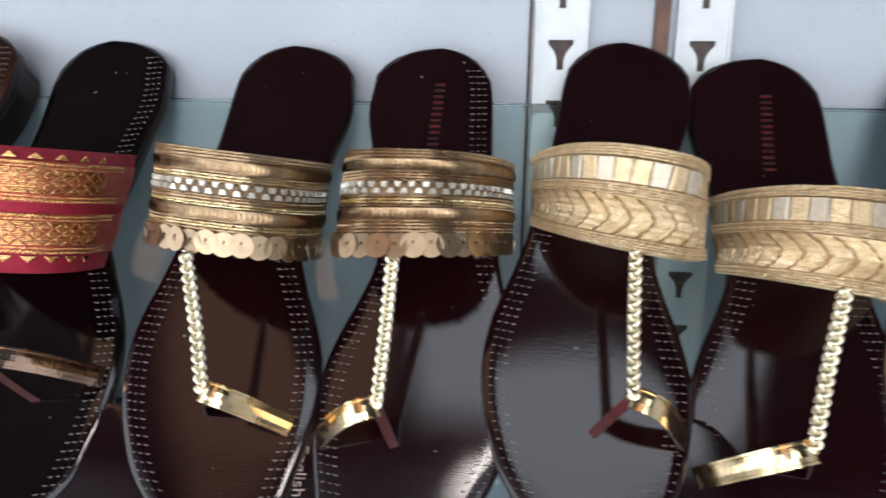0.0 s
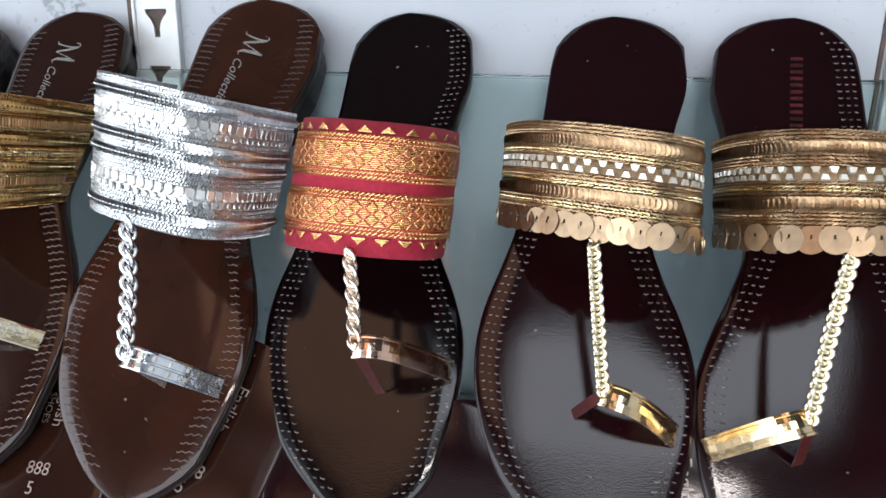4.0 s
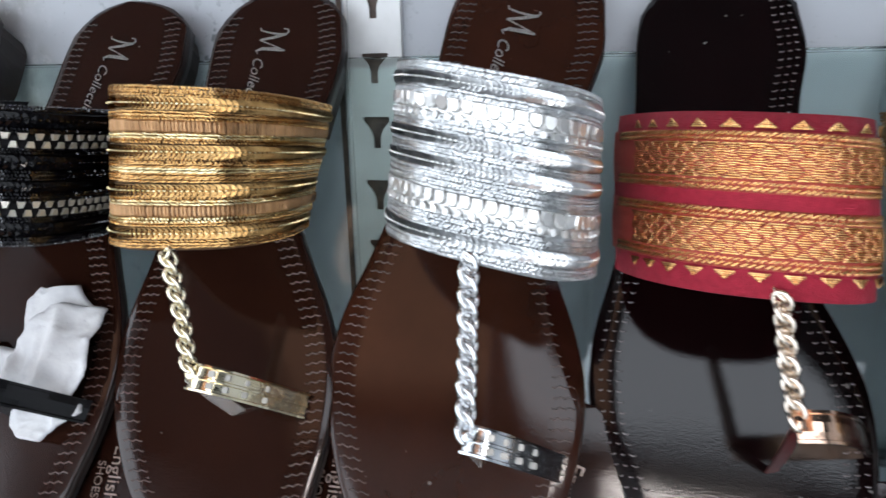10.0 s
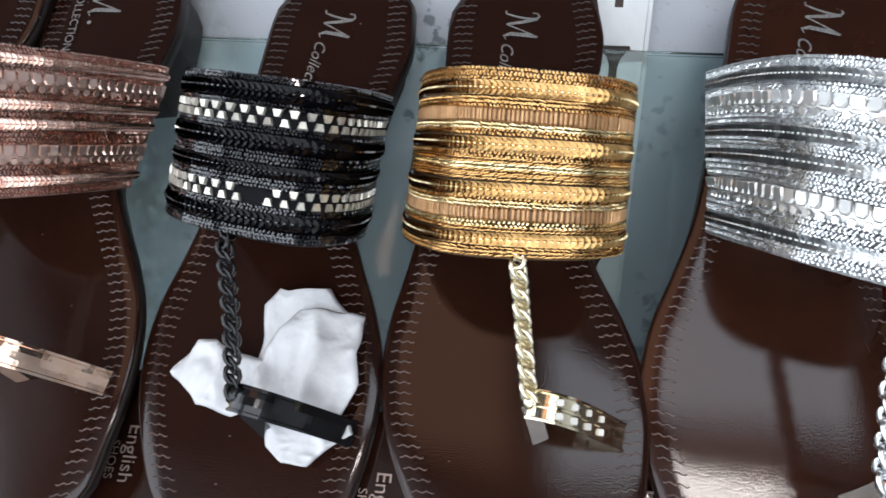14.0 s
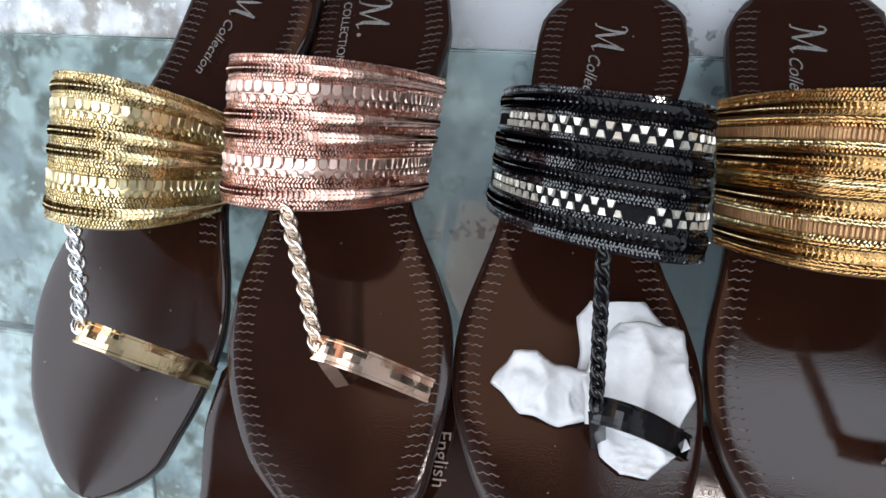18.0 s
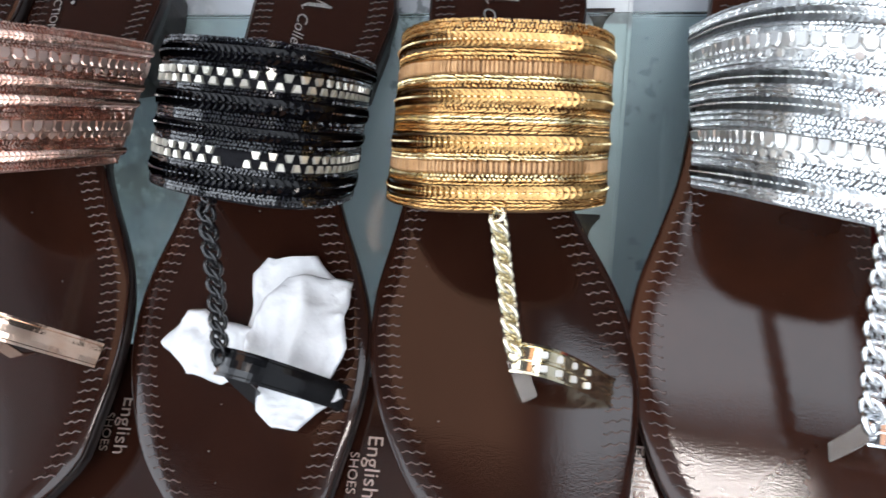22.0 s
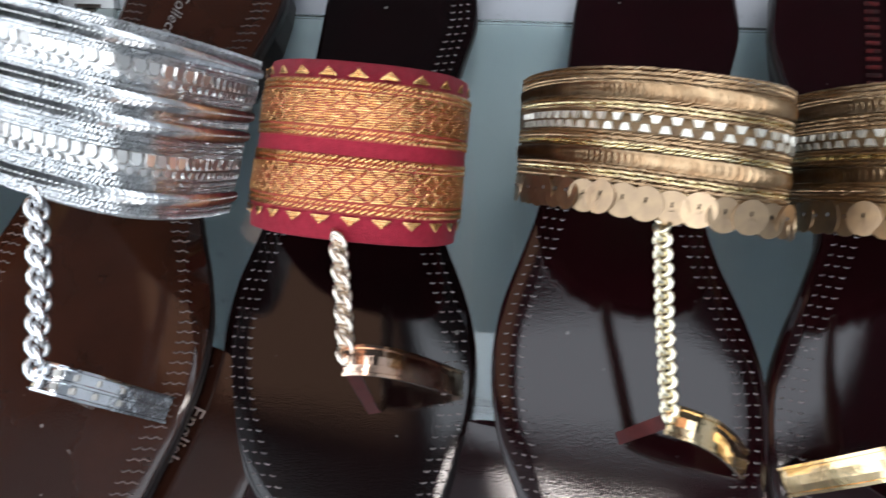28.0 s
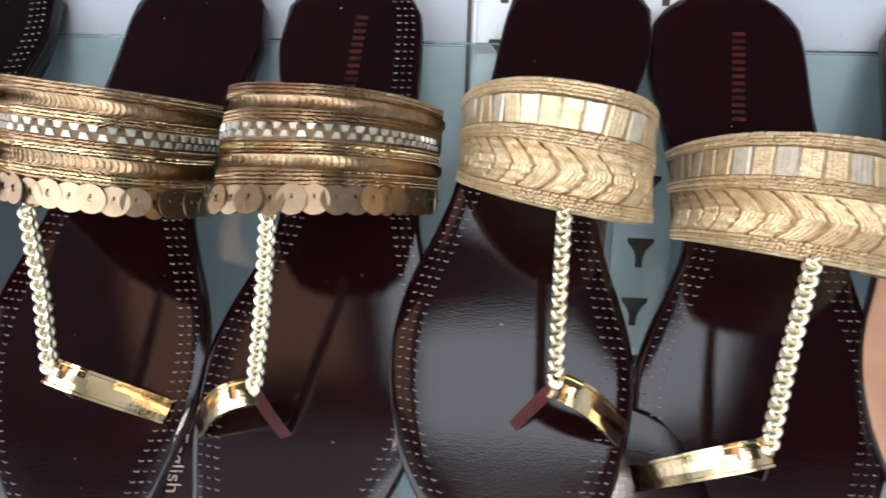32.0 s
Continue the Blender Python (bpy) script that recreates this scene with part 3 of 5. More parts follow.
def stitching(foot, mat, parent, rng, spans=FORE_SPANS):
    """Small wavy threads pressed across both edges of the insole, one behind the other."""
    verts, faces = [], []
    step = 0.0029 / foot.length
    n = 16
    for side, lo, hi in spans:
        s = lo
        while s < hi:
            base = len(verts)
            size = rng.uniform(0.75, 1.2)
            slip = rng.uniform(-0.0002, 0.0002)
            for k in range(n + 1):
                f = k / n
                wave = 0.00027 * math.sin(f * 15.5 + 0.6)
                ss = s + (wave + 0.0006 * (f - 0.5)) / foot.length
                hw = foot.half(ss, side)
                w = side * (hw - 0.0024 - 0.0064 * f + slip)
                z = footbed(foot, ss, w / max(hw, 1e-4))
                rise = 0.00030 * size * (0.55 + 0.45 * math.sin(f * 29.0))
                for dy, up in ((-0.00022, 0.0), (-0.00009, rise), (0.00009, rise), (0.00022, 0.0)):
                    verts.append(foot.at(ss + dy / foot.length, w, z + up + 0.00003))
            for k in range(n):
                # Only the wave crests are kept, drawn as broken glints.
                if mat is STITCH_GLINT and math.sin((k + 0.5) / n * 15.5 + 0.6) < -0.25:
                    continue
                q = base + 4 * k
                faces += [(q + i, q + i + 1, q + i + 5, q + i + 4) for i in range(3)]
            s += step * rng.uniform(0.97, 1.03)
    ob = part_mesh("stitching", mesh_of("stitching", verts, faces, mat, True), parent, "rows of wavy stitches pressed along the edges")
    tagged(ob, kind="stuff")
    return ob


EVEN_STEPS = [i / 400 for i in range(401)]


class Band:
    """The arched strap: side ends down the slope (back left, back right, front left, front right), shift of the crown, half width, height."""

    def __init__(self, foot, centre, a, back, front, crown_back, crown_front, hb=0.050, hf=0.042, skew=0.0, power=2.6):
        self.foot, self.centre, self.a, self.back, self.front = foot, centre, a, back, front
        self.cb, self.cf, self.hb, self.hf, self.skew, self.power = crown_back, crown_front, hb, hf, skew, power
        self.even = None
        raw = [self.point(i / 400, 0.5) for i in range(401)]
        run = [0.0]
        for p, q in zip(raw, raw[1:]):
            run.append(run[-1] + (q - p).length)
        self.even = [d / run[-1] for d in run]

    def point(self, p, b, lift=0.0):
        """p: 0..1 from left foot over the crown to right foot; b: 0 back edge .. 1 front edge; lift off the surface."""
        if self.even:
            p = float(np.interp(p, self.even, EVEN_STEPS))
        ang = math.pi * (1 - p)
        e = 2 / self.power
        cx, sz = math.cos(ang), max(0.0, math.sin(ang))
        x = math.copysign(abs(cx) ** e, cx)
        z = sz ** e
        h = (self.hb + (self.hf - self.hb) * b)
        side = (x + 1) / 2
        vb = self.back[0] + (self.back[1] - self.back[0]) * side + (self.cb - (self.back[0] + self.back[1]) / 2) * z
        vf = self.front[0] + (self.front[1] - self.front[0]) * side + (self.cf - (self.front[0] + self.front[1]) / 2) * z
        v = vb + (vf - vb) * b
        k = 1 + lift / 0.034
        return self.foot.uv(self.centre + x * self.a * k + self.skew * z, v, z * h * (1 + lift / 0.045) - 0.001)

    def axes(self, p, b, lift=0.0):
        """Point and unit axes: along the arch, along the strap's width, outward."""
        e = 0.004
        o = self.point(p, b, lift)
        t = (self.point(min(1, p + e), b, lift) - self.point(max(0, p - e), b, lift)).normalized()
        d = (self.point(p, min(1, b + 0.01), lift) - self.point(p, max(0, b - 0.01), lift)).normalized()
        n = d.cross(t).normalized()
        if n.z < -0.2:
            n = -n
        return o, t, d, n

    def width(self):
        return (self.point(0.5, 1) - self.point(0.5, 0)).length

    def arc(self, b=0.5):
        pts = [self.point(i / 40, b) for i in range(41)]
        return sum((q - p).length for p, q in zip(pts, pts[1:]))

    def sheet(self, b0, b1, lift, thick, p0=0.0, p1=1.0, n=48, ridges=1, wave=None):
        """A curved strip between two lines of the strap, with thickness."""
        verts, faces = [], []
        cols = ridges * 2 + 1 if ridges > 1 else 4
        for i in range(n + 1):
            p = p0 + (p1 - p0) * i / n
            for j in range(cols):
                f = j / (cols - 1)
                bb = b0 + (b1 - b0) * f
                if wave:
                    bb += wave(p, f)
                up = thick * (1.0 if 0 < j < cols - 1 else 0.45)
                if ridges > 1:
                    up = thick * (1.0 if j % 2 else 0.35)
                verts.append(self.point(p, bb, lift + up))
            for f in (1.0, 0.0):
                verts.append(self.point(p, b0 + (b1 - b0) * f, lift))
        m = cols + 2
        for i in range(n):
            for j in range(m):
                a, c = i * m + j, i * m + (j + 1) % m
                faces.append((a, c, c + m, a + m))
        faces.append(tuple(range(m)))
        faces.append(tuple(n * m + j for j in reversed(range(m))))
        return verts, faces


def strip(band, name, b0, b1, mat, parent, lift=0.0, thick=0.0006, label="", ridges=1, wave=None, n=48):
    v, f = band.sheet(b0, b1, lift, thick, ridges=ridges, wave=wave, n=n)
    return part_mesh(name, mesh_of(name, v, f, mat, True), parent, label)


def rope(band, b, size, mat, parent, rng, name="braid", slant=0.5, lift=0.0008, gap=1.0, strands=False):
    """A twisted cord: two staggered rows of small slanted twists side by side along the arch."""
    verts, faces = [], []
    length = band.arc(b)
    n = max(20, int(length / (size * 0.66 * gap)))
    half = size * 0.30 / band.width()
    for i in range(n):
        for row in (-1, 1):
            p = 0.015 + 0.97 * (i + 0.25 * row + rng.uniform(-0.15, 0.15)) / n
            if not 0.004 < p < 0.996:
                continue
            o, t, d, nn = band.axes(p, min(0.995, max(0.005, b + row * half)), lift)
            sl = row * slant + rng.uniform(-0.15, 0.15)
            nn = (nn + t * rng.uniform(-0.26, 0.26) + d * rng.uniform(-0.26, 0.26)).normalized()
            ax = (t * sl + d).normalized() * size * 0.34
            ay = (t - d * sl).normalized() * size * 0.25
            if strands:
                ax = (t + d * 0.34 * math.copysign(1, slant)).normalized() * size * 0.62
                ay = (d - t * 0.34 * math.copysign(1, slant)).normalized() * size * 0.17
            add_quad_box(verts, faces, o + nn * rng.uniform(0, 0.0001), ax, ay, nn * size * 0.36)
    ob = part_mesh(name, mesh_of(name, verts, faces, mat, False), parent)
    return tagged(ob, kind="stuff")


def ribs(band, b0, b1, mat, parent, rng, name="cross_thread", step=0.0011, lift=0.0009):
    """Fine raised threads laid across a tape."""
    verts, faces = [], []
    n = int(band.arc((b0 + b1) / 2) / (step * K))
    for i in range(n):
        p = 0.01 + 0.98 * (i + rng.uniform(0.35, 0.65)) / n
        o, t, d, nn = band.axes(p, (b0 + b1) / 2, lift)
        nn = (nn + t * rng.uniform(-0.15, 0.15)).normalized()
        add_quad_box(verts, faces, o, d * band.width() * (b1 - b0) * 0.47, t * step * K * 0.40, nn * 0.0004)
    return tagged(part_mesh(name, mesh_of(name, verts, faces, mat, False), parent), kind="stuff")


def sequins(band, b, radius, mat, parent, rng, name="sequin_trim", tilt=0.22, lift=0.001, step=0.44, jitter=0.05, p0=0.01, p1=0.99, dot=None):
    """Overlapping cupped sequins laid like shingles, each held by a thread knot in its middle."""
    verts, faces, dots, dot_faces = [], [], [], []
    length = band.arc(b) * (p1 - p0)
    n = int(length / (radius * 2 * step))
    seg = 10
    for i in range(n):
        p = p0 + (p1 - p0) * (i + 0.5) / n
        o, t, d, nn = band.axes(p, b, lift)
        a = tilt + rng.uniform(-jitter, jitter)
        c = rng.uniform(-jitter, jitter)
        tx = (t * math.cos(a) + nn * math.sin(a)).normalized()
        dy = (d * math.cos(c) + nn * math.sin(c)).normalized()
        ny = dy.cross(tx).normalized()
        if ny.dot(nn) < 0:
            ny = -ny
        base = len(verts)
        mid = o + nn * radius * 0.25
        for part_r, up in ((0.42, -0.06), (1.0, 0.08)):
            for k in range(seg):
                g = math.tau * k / seg
                verts.append(mid + (tx * math.cos(g) + dy * math.sin(g)) * radius * part_r + ny * radius * up)
        faces.append(tuple(base + k for k in range(seg)))
        faces += [(base + k, base + (k + 1) % seg, base + seg + (k + 1) % seg, base + seg + k) for k in range(seg)]
        if dot:
            add_quad_box(dots, dot_faces, mid + t * radius * 0.5 + nn * radius * 0.22, t * radius * 0.20, d * radius * 0.16, nn * radius * 0.2)
    ob = part_mesh(name, mesh_of(name, verts, faces, mat, False), parent)
    if dot:
        tagged(part_mesh("thread_knot", mesh_of("thread_knot", dots, dot_faces, dot, False), ob), kind="stuff")
    return tagged(ob, kind="stuff")


def mirror_row(band, b, height, mat, parent, rng, count, back_mat, p0=0.06, p1=0.94, name="mirror_trim", bare=()):
    """Small cut mirror pieces in two staggered rows on a dark tape."""
    half = height / band.width()
    row = strip(band, name, b - half * 0.75, b + half * 0.75, back_mat, parent, 0.0004, 0.0005, "two staggered rows of mirror pieces on a dark tape")
    for i in range(count):
        p = p0 + (p1 - p0) * (i + 0.5) / count
        if any(lo < p < hi for lo, hi in bare):
            continue
        up = 1 if i % 2 else -1
        o, t, d, nn = band.axes(p, b + up * half * 0.27, 0.0012)
        w = band.arc(b) * (p1 - p0) / count * 1.5
        nn = (nn + t * rng.uniform(-0.10, 0.10) + d * rng.uniform(-0.12, 0.12)).normalized()
        t = (t - nn * t.dot(nn)).normalized()
        d = (d - nn * d.dot(nn)).normalized()
        hh = height * 0.24
        pts = [o - d * hh * up + t * w * 0.22, o - d * hh * up - t * w * 0.22, o + d * hh * up - t * w * 0.42, o + d * hh * up + t * w * 0.42]
        low = [q - nn * 0.0005 for q in pts]
        mid = [q + nn * 0.0006 + (o - q) * 0.15 for q in pts]
        me = mesh_of("mirror_piece", low + mid, [(0, 1, 5, 4), (1, 2, 6, 5), (2, 3, 7, 6), (3, 0, 4, 7), (4, 5, 6, 7), (3, 2, 1, 0)], mat, False)
        part_mesh("mirror_piece", me, row)
    return row


def link_mesh(r_long, r_wide, wire, mat):
    verts, faces = [], []
    n, m = 12, 6
    for i in range(n):
        g = math.tau * i / n
        c = Vector((math.cos(g) * r_wide, math.sin(g) * r_long, 0))
        out = Vector((math.cos(g), math.sin(g), 0))
        for j in range(m):
            q = math.tau * j / m
            verts.append(c + out * math.cos(q) * wire + Vector((0, 0, math.sin(q) * wire * 0.8)))
    for i in range(n):
        for j in range(m):
            faces.append((i * m + j, ((i + 1) % n) * m + j, ((i + 1) % n) * m + (j + 1) % m, i * m + (j + 1) % m))
    return mesh_of("link", verts, faces, mat)


def chain(points, mat, parent, width=0.0058, label=""):
    """A flat curb chain along a path in the sandal's own axes: twisted links, each its own object."""
    length = sum((b - a).length for a, b in zip(points, points[1:]))
    boxy = mat is CHAIN_GOLD and width < 0.0055
    pitch = width * (0.34 if boxy else 0.50)
    n = max(6, round(length / pitch))
    root = new("chain")
    root.empty_display_size = 0.005
    root.parent = parent
    if label:
        tagged(root, label)
    me = link_mesh(width * 0.34, width * 0.37, width * 0.15, mat) if boxy else link_mesh(width * 0.50, width * 0.36, width * 0.145, mat)

    def along(d):
        for a, b in zip(points, points[1:]):
            seg = (b - a).length
            if d <= seg or b is points[-1]:
                return a + (b - a) * (d / seg), (b - a).normalized()
            d -= seg
    for i in range(n):
        p, t = along(length * (i + 0.5) / n)
        z = Vector((0, 0, 1))
        x = t.cross(z).normalized()
        z = x.cross(t).normalized()
        rot = Matrix((x, t, z)).transposed().to_4x4()
        m = Matrix.Translation(p) @ rot @ (pose(0, 0, 0, 12, 34 if i % 2 else -34, 0) if boxy else pose(0, 0, 0, 0, 38 if i % 2 else -38, 24))
        part_mesh("link", me, root, local=m)
    return root


def toe_ring(foot, joint, end, base, mat, parent, leg_mat, width=0.0072, hj=0.021, label="", windows=False):
    """Metal ribbon that arches from its joint with the chain to the edge of the insole, with a lined leg under the joint."""
    root_pts = []
    j, e = foot.uv(*joint, hj), foot.uv(*end, 0.001 + foot.drop(end[1]))
    for i in range(29):
        f = i / 28
        q = j.lerp(e, f)
        q.z = j.z * (1 - f ** 1.8) + e.z * f ** 1.8 + 0.0062 * math.sin(math.pi * min(1, f * 1.1)) * (1 - 0.7 * f)
        root_pts.append(q)
    ring = new("toe_ring")
    ring.empty_display_size = 0.005
    ring.parent = parent
    tagged(ring, label or "shiny metal toe ring")

    def ribbon(pts, name, m, wid, thick, rails=True):
        verts, faces = [], []
        prof = ((-1, 0), (-1, 2.2), (-0.84, 2.4), (-0.78, 1), (-0.14, 1), (-0.08, 2.2), (0.08, 2.2), (0.14, 1), (0.78, 1), (0.84, 2.4), (1, 2.2), (1, 0)) if rails and windows else ((-1, 0), (-1, 2.2), (-0.80, 2.4), (-0.74, 1.2), (-0.3, 1.7), (0.3, 1.7), (0.74, 1.2), (0.80, 2.4), (1, 2.2), (1, 0)) if rails else ((-1, 0), (-1, 1), (1, 1), (1, 0))
        side_prev = None
        for i, p in enumerate(pts):
            t = (pts[min(i + 1, len(pts) - 1)] - pts[max(i - 1, 0)]).normalized()
            side = Vector((t.y, -t.x, 0))
            side = side.normalized() if side.length > 0.2 else (side_prev or Vector((0, -1, 0)))
            side = side - t * side.dot(t)
            side.normalize()
            side_prev = side
            nn = side.cross(t).normalized()
            if nn.z < 0 and rails:
                nn = -nn
            for a, c in prof:
                verts.append(p + side * a * wid / 2 + nn * c * thick)
        k = len(prof)
        for i in range(len(pts) - 1):
            for a in range(k):
                faces.append((i * k + a, i * k + (a + 1) % k, (i + 1) * k + (a + 1) % k, (i + 1) * k + a))
        faces += [tuple(range(k)), tuple((len(pts) - 1) * k + a for a in reversed(range(k)))]
        me = mesh_of(name, verts, faces, m, False)
        bm = bmesh.new()
        bm.from_mesh(me)
        bmesh.ops.recalc_face_normals(bm, faces=bm.faces)
        bm.to_mesh(me)
        bm.free()
        return part_mesh(name, me, ring)

    ribbon(root_pts, "ribbon", mat, width * K, 0.0005)
    b = foot.uv(*base, -0.001 + foot.drop(base[1]))
    leg = [b.lerp(j, f) + Vector((0, 0, 0.002 * math.sin(math.pi * f))) for f in (0, 0.25, 0.5, 0.75, 1)]
    ribbon(leg, "leg", leg_mat, width * (0.45 if leg_mat is RING_LEG else 0.6) * K, 0.0006, False)
    # a small clasp where the chain meets the ribbon
    bm = bmesh.new()
    bmesh.ops.create_uvsphere(bm, u_segments=10, v_segments=6, radius=0.0022)
    for v in bm.verts:
        v.co = Vector((v.co.x, v.co.y * 1.3, v.co.z * 0.8)) + j + Vector((0, 0.001, 0.0006))
    part("clasp", bm, mat, ring, smooth=True)
    if windows:
        for i in (8, 12, 16, 20):
            p = root_pts[i]
            for sy in (-0.22, 0.22):
                bm = box_bm(p.x - 0.0011, p.x + 0.0011, p.y + sy * width * K - 0.0009, p.y + sy * width * K + 0.0009, p.z + 0.0004, p.z + 0.0014, 0.0002)
                part("facet", bm, FACET, ring)
    return ring


def print_text(body, size, foot, s, w, turn, mat, parent, z=0.0004, shear=0.0):
    """Printed lettering on the insole, run along the foot, tops to the right."""
    cu = bpy.data.curves.new("lettering", "FONT")
    cu.body, cu.size, cu.align_x, cu.align_y, cu.extrude, cu.shear = body, size * K, "LEFT", "CENTER", 0.00004, shear
    tmp = bpy.data.objects.new("lettering", cu)
    me = bpy.data.meshes.new_from_object(tmp)
    bpy.data.objects.remove(tmp)
    me.materials.append(mat)
    o = foot.at(s, w, footbed(foot, s, 0.3) + z)
    ang = math.degrees(math.atan2(foot.du, foot.dv))
    return part_mesh("lettering", me, parent, local=Matrix.Translation(o) @ pose(0, 0, 0, -1.6, 0, -90 + ang + turn))


def script_m(size, foot, s, w, turn, mat, parent):
    """A flowing capital M drawn with a broad pen, tops to the right."""
    strokes = (((-0.52, 0.30), (-0.50, 0.44), (-0.40, 0.50), (-0.30, 0.42), (-0.30, 0.15), (-0.36, -0.20), (-0.46, -0.50), (-0.56, -0.52)),
               ((-0.30, 0.46), (-0.18, 0.05), (-0.06, -0.46)), ((-0.06, -0.46), (0.14, 0.02), (0.36, 0.50)),
               ((0.36, 0.50), (0.30, 0.10), (0.28, -0.30), (0.36, -0.50), (0.50, -0.42)))
    pens = ((0.028, 0.024, 0.032, 0.04, 0.04, 0.036, 0.024, 0.028), (0.04, 0.062, 0.04), (0.024, 0.024, 0.028), (0.04, 0.07, 0.066, 0.04, 0.016))
    verts, faces = [], []
    for pts, pen in zip(strokes, pens):
        base = len(verts)
        for k, (p, r) in enumerate(zip(pts, pen)):
            a, c = pts[max(k - 1, 0)], pts[min(k + 1, len(pts) - 1)]
            dx, dy = c[0] - a[0], c[1] - a[1]
            n = math.hypot(dx, dy)
            for sg in (-1, 1):
                verts.append(((p[0] - dy / n * r * sg) * size * K, (p[1] + dx / n * r * sg) * size * K, 0.00002 * len(verts) / 10))
        for k in range(len(pts) - 1):
            q = base + 2 * k
            faces.append((q, q + 2, q + 3, q + 1))
    me = mesh_of("monogram", verts, faces, mat, False)
    o = foot.at(s, w, footbed(foot, s, 0.3) + 0.0004)
    ang = math.degrees(math.atan2(foot.du, foot.dv))
    return part_mesh("monogram", me, parent, local=Matrix.Translation(o) @ pose(0, 0, 0, -1.6, 0, -90 + ang + turn))


def print_bars(foot, s0, w, n, mat, parent, height=0.006, step=0.008):
    for i in range(n):
        s = s0 + i * step / foot.length
        o = foot.at(s, w, footbed(foot, s, 0.1) + 0.0001)
        part("print_bar", box_bm(o.x - height * K / 2, o.x + height * K / 2, o.y - 0.0007, o.y + 0.0007, o.z - 0.0003, o.z + 0.0003), mat, parent)


# ---- strap designs: rows from the back edge (0) to the front edge (1) ----
def rich_rows(band, parent, rng, main, back, mirror, backing_label):
    """Sequin tapes, braids and two rows of cut pieces, as on the silver, pale gold and rose straps."""
    strap = strip(band, "strap", 0, 1, back, parent, -0.0014, 0.0014, backing_label)
    for b in (0.016, 0.048, 0.142, 0.175, 0.280, 0.312, 0.342, 0.437, 0.470, 0.573, 0.606, 0.640, 0.793, 0.826, 0.858, 0.950, 0.984):
        rope(band, b, 0.0014 * K, main, strap, rng, slant=rng.choice((-0.7, 0.7)))
    for b in (0.09, 0.39, 0.522, 0.905):
        sequins(band, b, 0.037 * band.width(), main, strap, rng, tilt=0.26, step=0.42, jitter=0.06, dot=mirror)
    for b in (0.228, 0.718):
        leaf_pieces(band, b, 0.0046 * K, mirror, strap, rng, 46)
    return strap


def leaf_pieces(band, b, height, mat, parent, rng, count):
    """A row of squarish cut plates with a row of round dots set between their lower ends."""
    half = height / band.width()
    row = strip(band, "cut_plate_trim", b - half * 0.6, b + half * 0.6, mat, parent, 0.0003, 0.0004, "row of small cut plates and dots")
    pitch = band.arc(b) * 0.96 / count
    for name, outline, shift, offset, size in (
            ("cut_plate", ((-0.44, -0.9), (0.44, -0.9), (0.49, 0.3), (0.24, 0.9), (-0.24, 0.9), (-0.49, 0.3)), -0.18, 0.0, height * 0.42),
            ("dot", tuple((0.34 * math.sin(k * math.tau / 8), 0.8 * math.cos(k * math.tau / 8)) for k in range(8)), 0.46, 0.5, height * 0.30)):
        verts, faces = [], []
        n = len(outline)
        for i in range(count):
            p = 0.02 + 0.96 * (i + 0.5 + offset) / count
            if p > 0.985:
                continue
            o, t, d, nn = band.axes(p, b + shift * half, 0.0010)
            nn = (nn + t * rng.uniform(-0.2, 0.2) + d * rng.uniform(-0.2, 0.2)).normalized()
            t = (t - nn * t.dot(nn)).normalized()
            d = (d - nn * d.dot(nn)).normalized()
            ring = [o + t * x * pitch + d * y * size for x, y in outline]
            q = len(verts)
            verts += ring + [r + nn * 0.0007 + (o - r) * 0.18 for r in ring]
            faces += [(q + k, q + (k + 1) % n, q + n + (k + 1) % n, q + n + k) for k in range(n)] + [tuple(q + n + k for k in range(n))]
        me = mesh_of(name, verts, faces, mat, False)
        bm = bmesh.new()
        bm.from_mesh(me)
        bmesh.ops.recalc_face_normals(bm, faces=bm.faces)
        bm.to_mesh(me)
        bm.free()
        tagged(part_mesh(name, me, row), kind="stuff")
    return row


def gold_rows(band, parent, rng):
    strap = strip(band, "strap", 0, 1, GOLD_BACK, parent, -0.0014, 0.0014, "gold strap of many narrow tapes and braids")
    for b0, b1 in ((0.07, 0.15), (0.36, 0.44), (0.60, 0.68), (0.87, 0.945)):
        sequins(band, (b0 + b1) / 2, (b1 - b0) * 0.52 * band.width(), GOLD, strap, rng, tilt=0.12, step=0.42, jitter=0.02, lift=0.0008, dot=PALE)
    for b0, b1 in ((0.205, 0.29), (0.73, 0.81)):
        strip(band, "matt_tape", b0, b1, GOLD_BACK, strap, 0.0003, 0.0007)
        ribs(band, b0, b1, GOLD_MATT, strap, rng)
    for b in (0.022, 0.052, 0.17, 0.192, 0.305, 0.335, 0.455, 0.485, 0.515, 0.545, 0.575, 0.695, 0.715, 0.825, 0.85, 0.965, 0.985):
        rope(band, b, 0.0013 * K, GOLD if rng.random() < 0.75 else PALE, strap, rng, slant=rng.choice((-0.7, 0.7)), strands=rng.random() < 0.5, gap=1.15)
        if rng.random() < 0.35:
            strip(band, "dark_groove", b + 0.012, b + 0.02, ANTIQUE_BACK, strap, 0.0, 0.0003)
    return strap


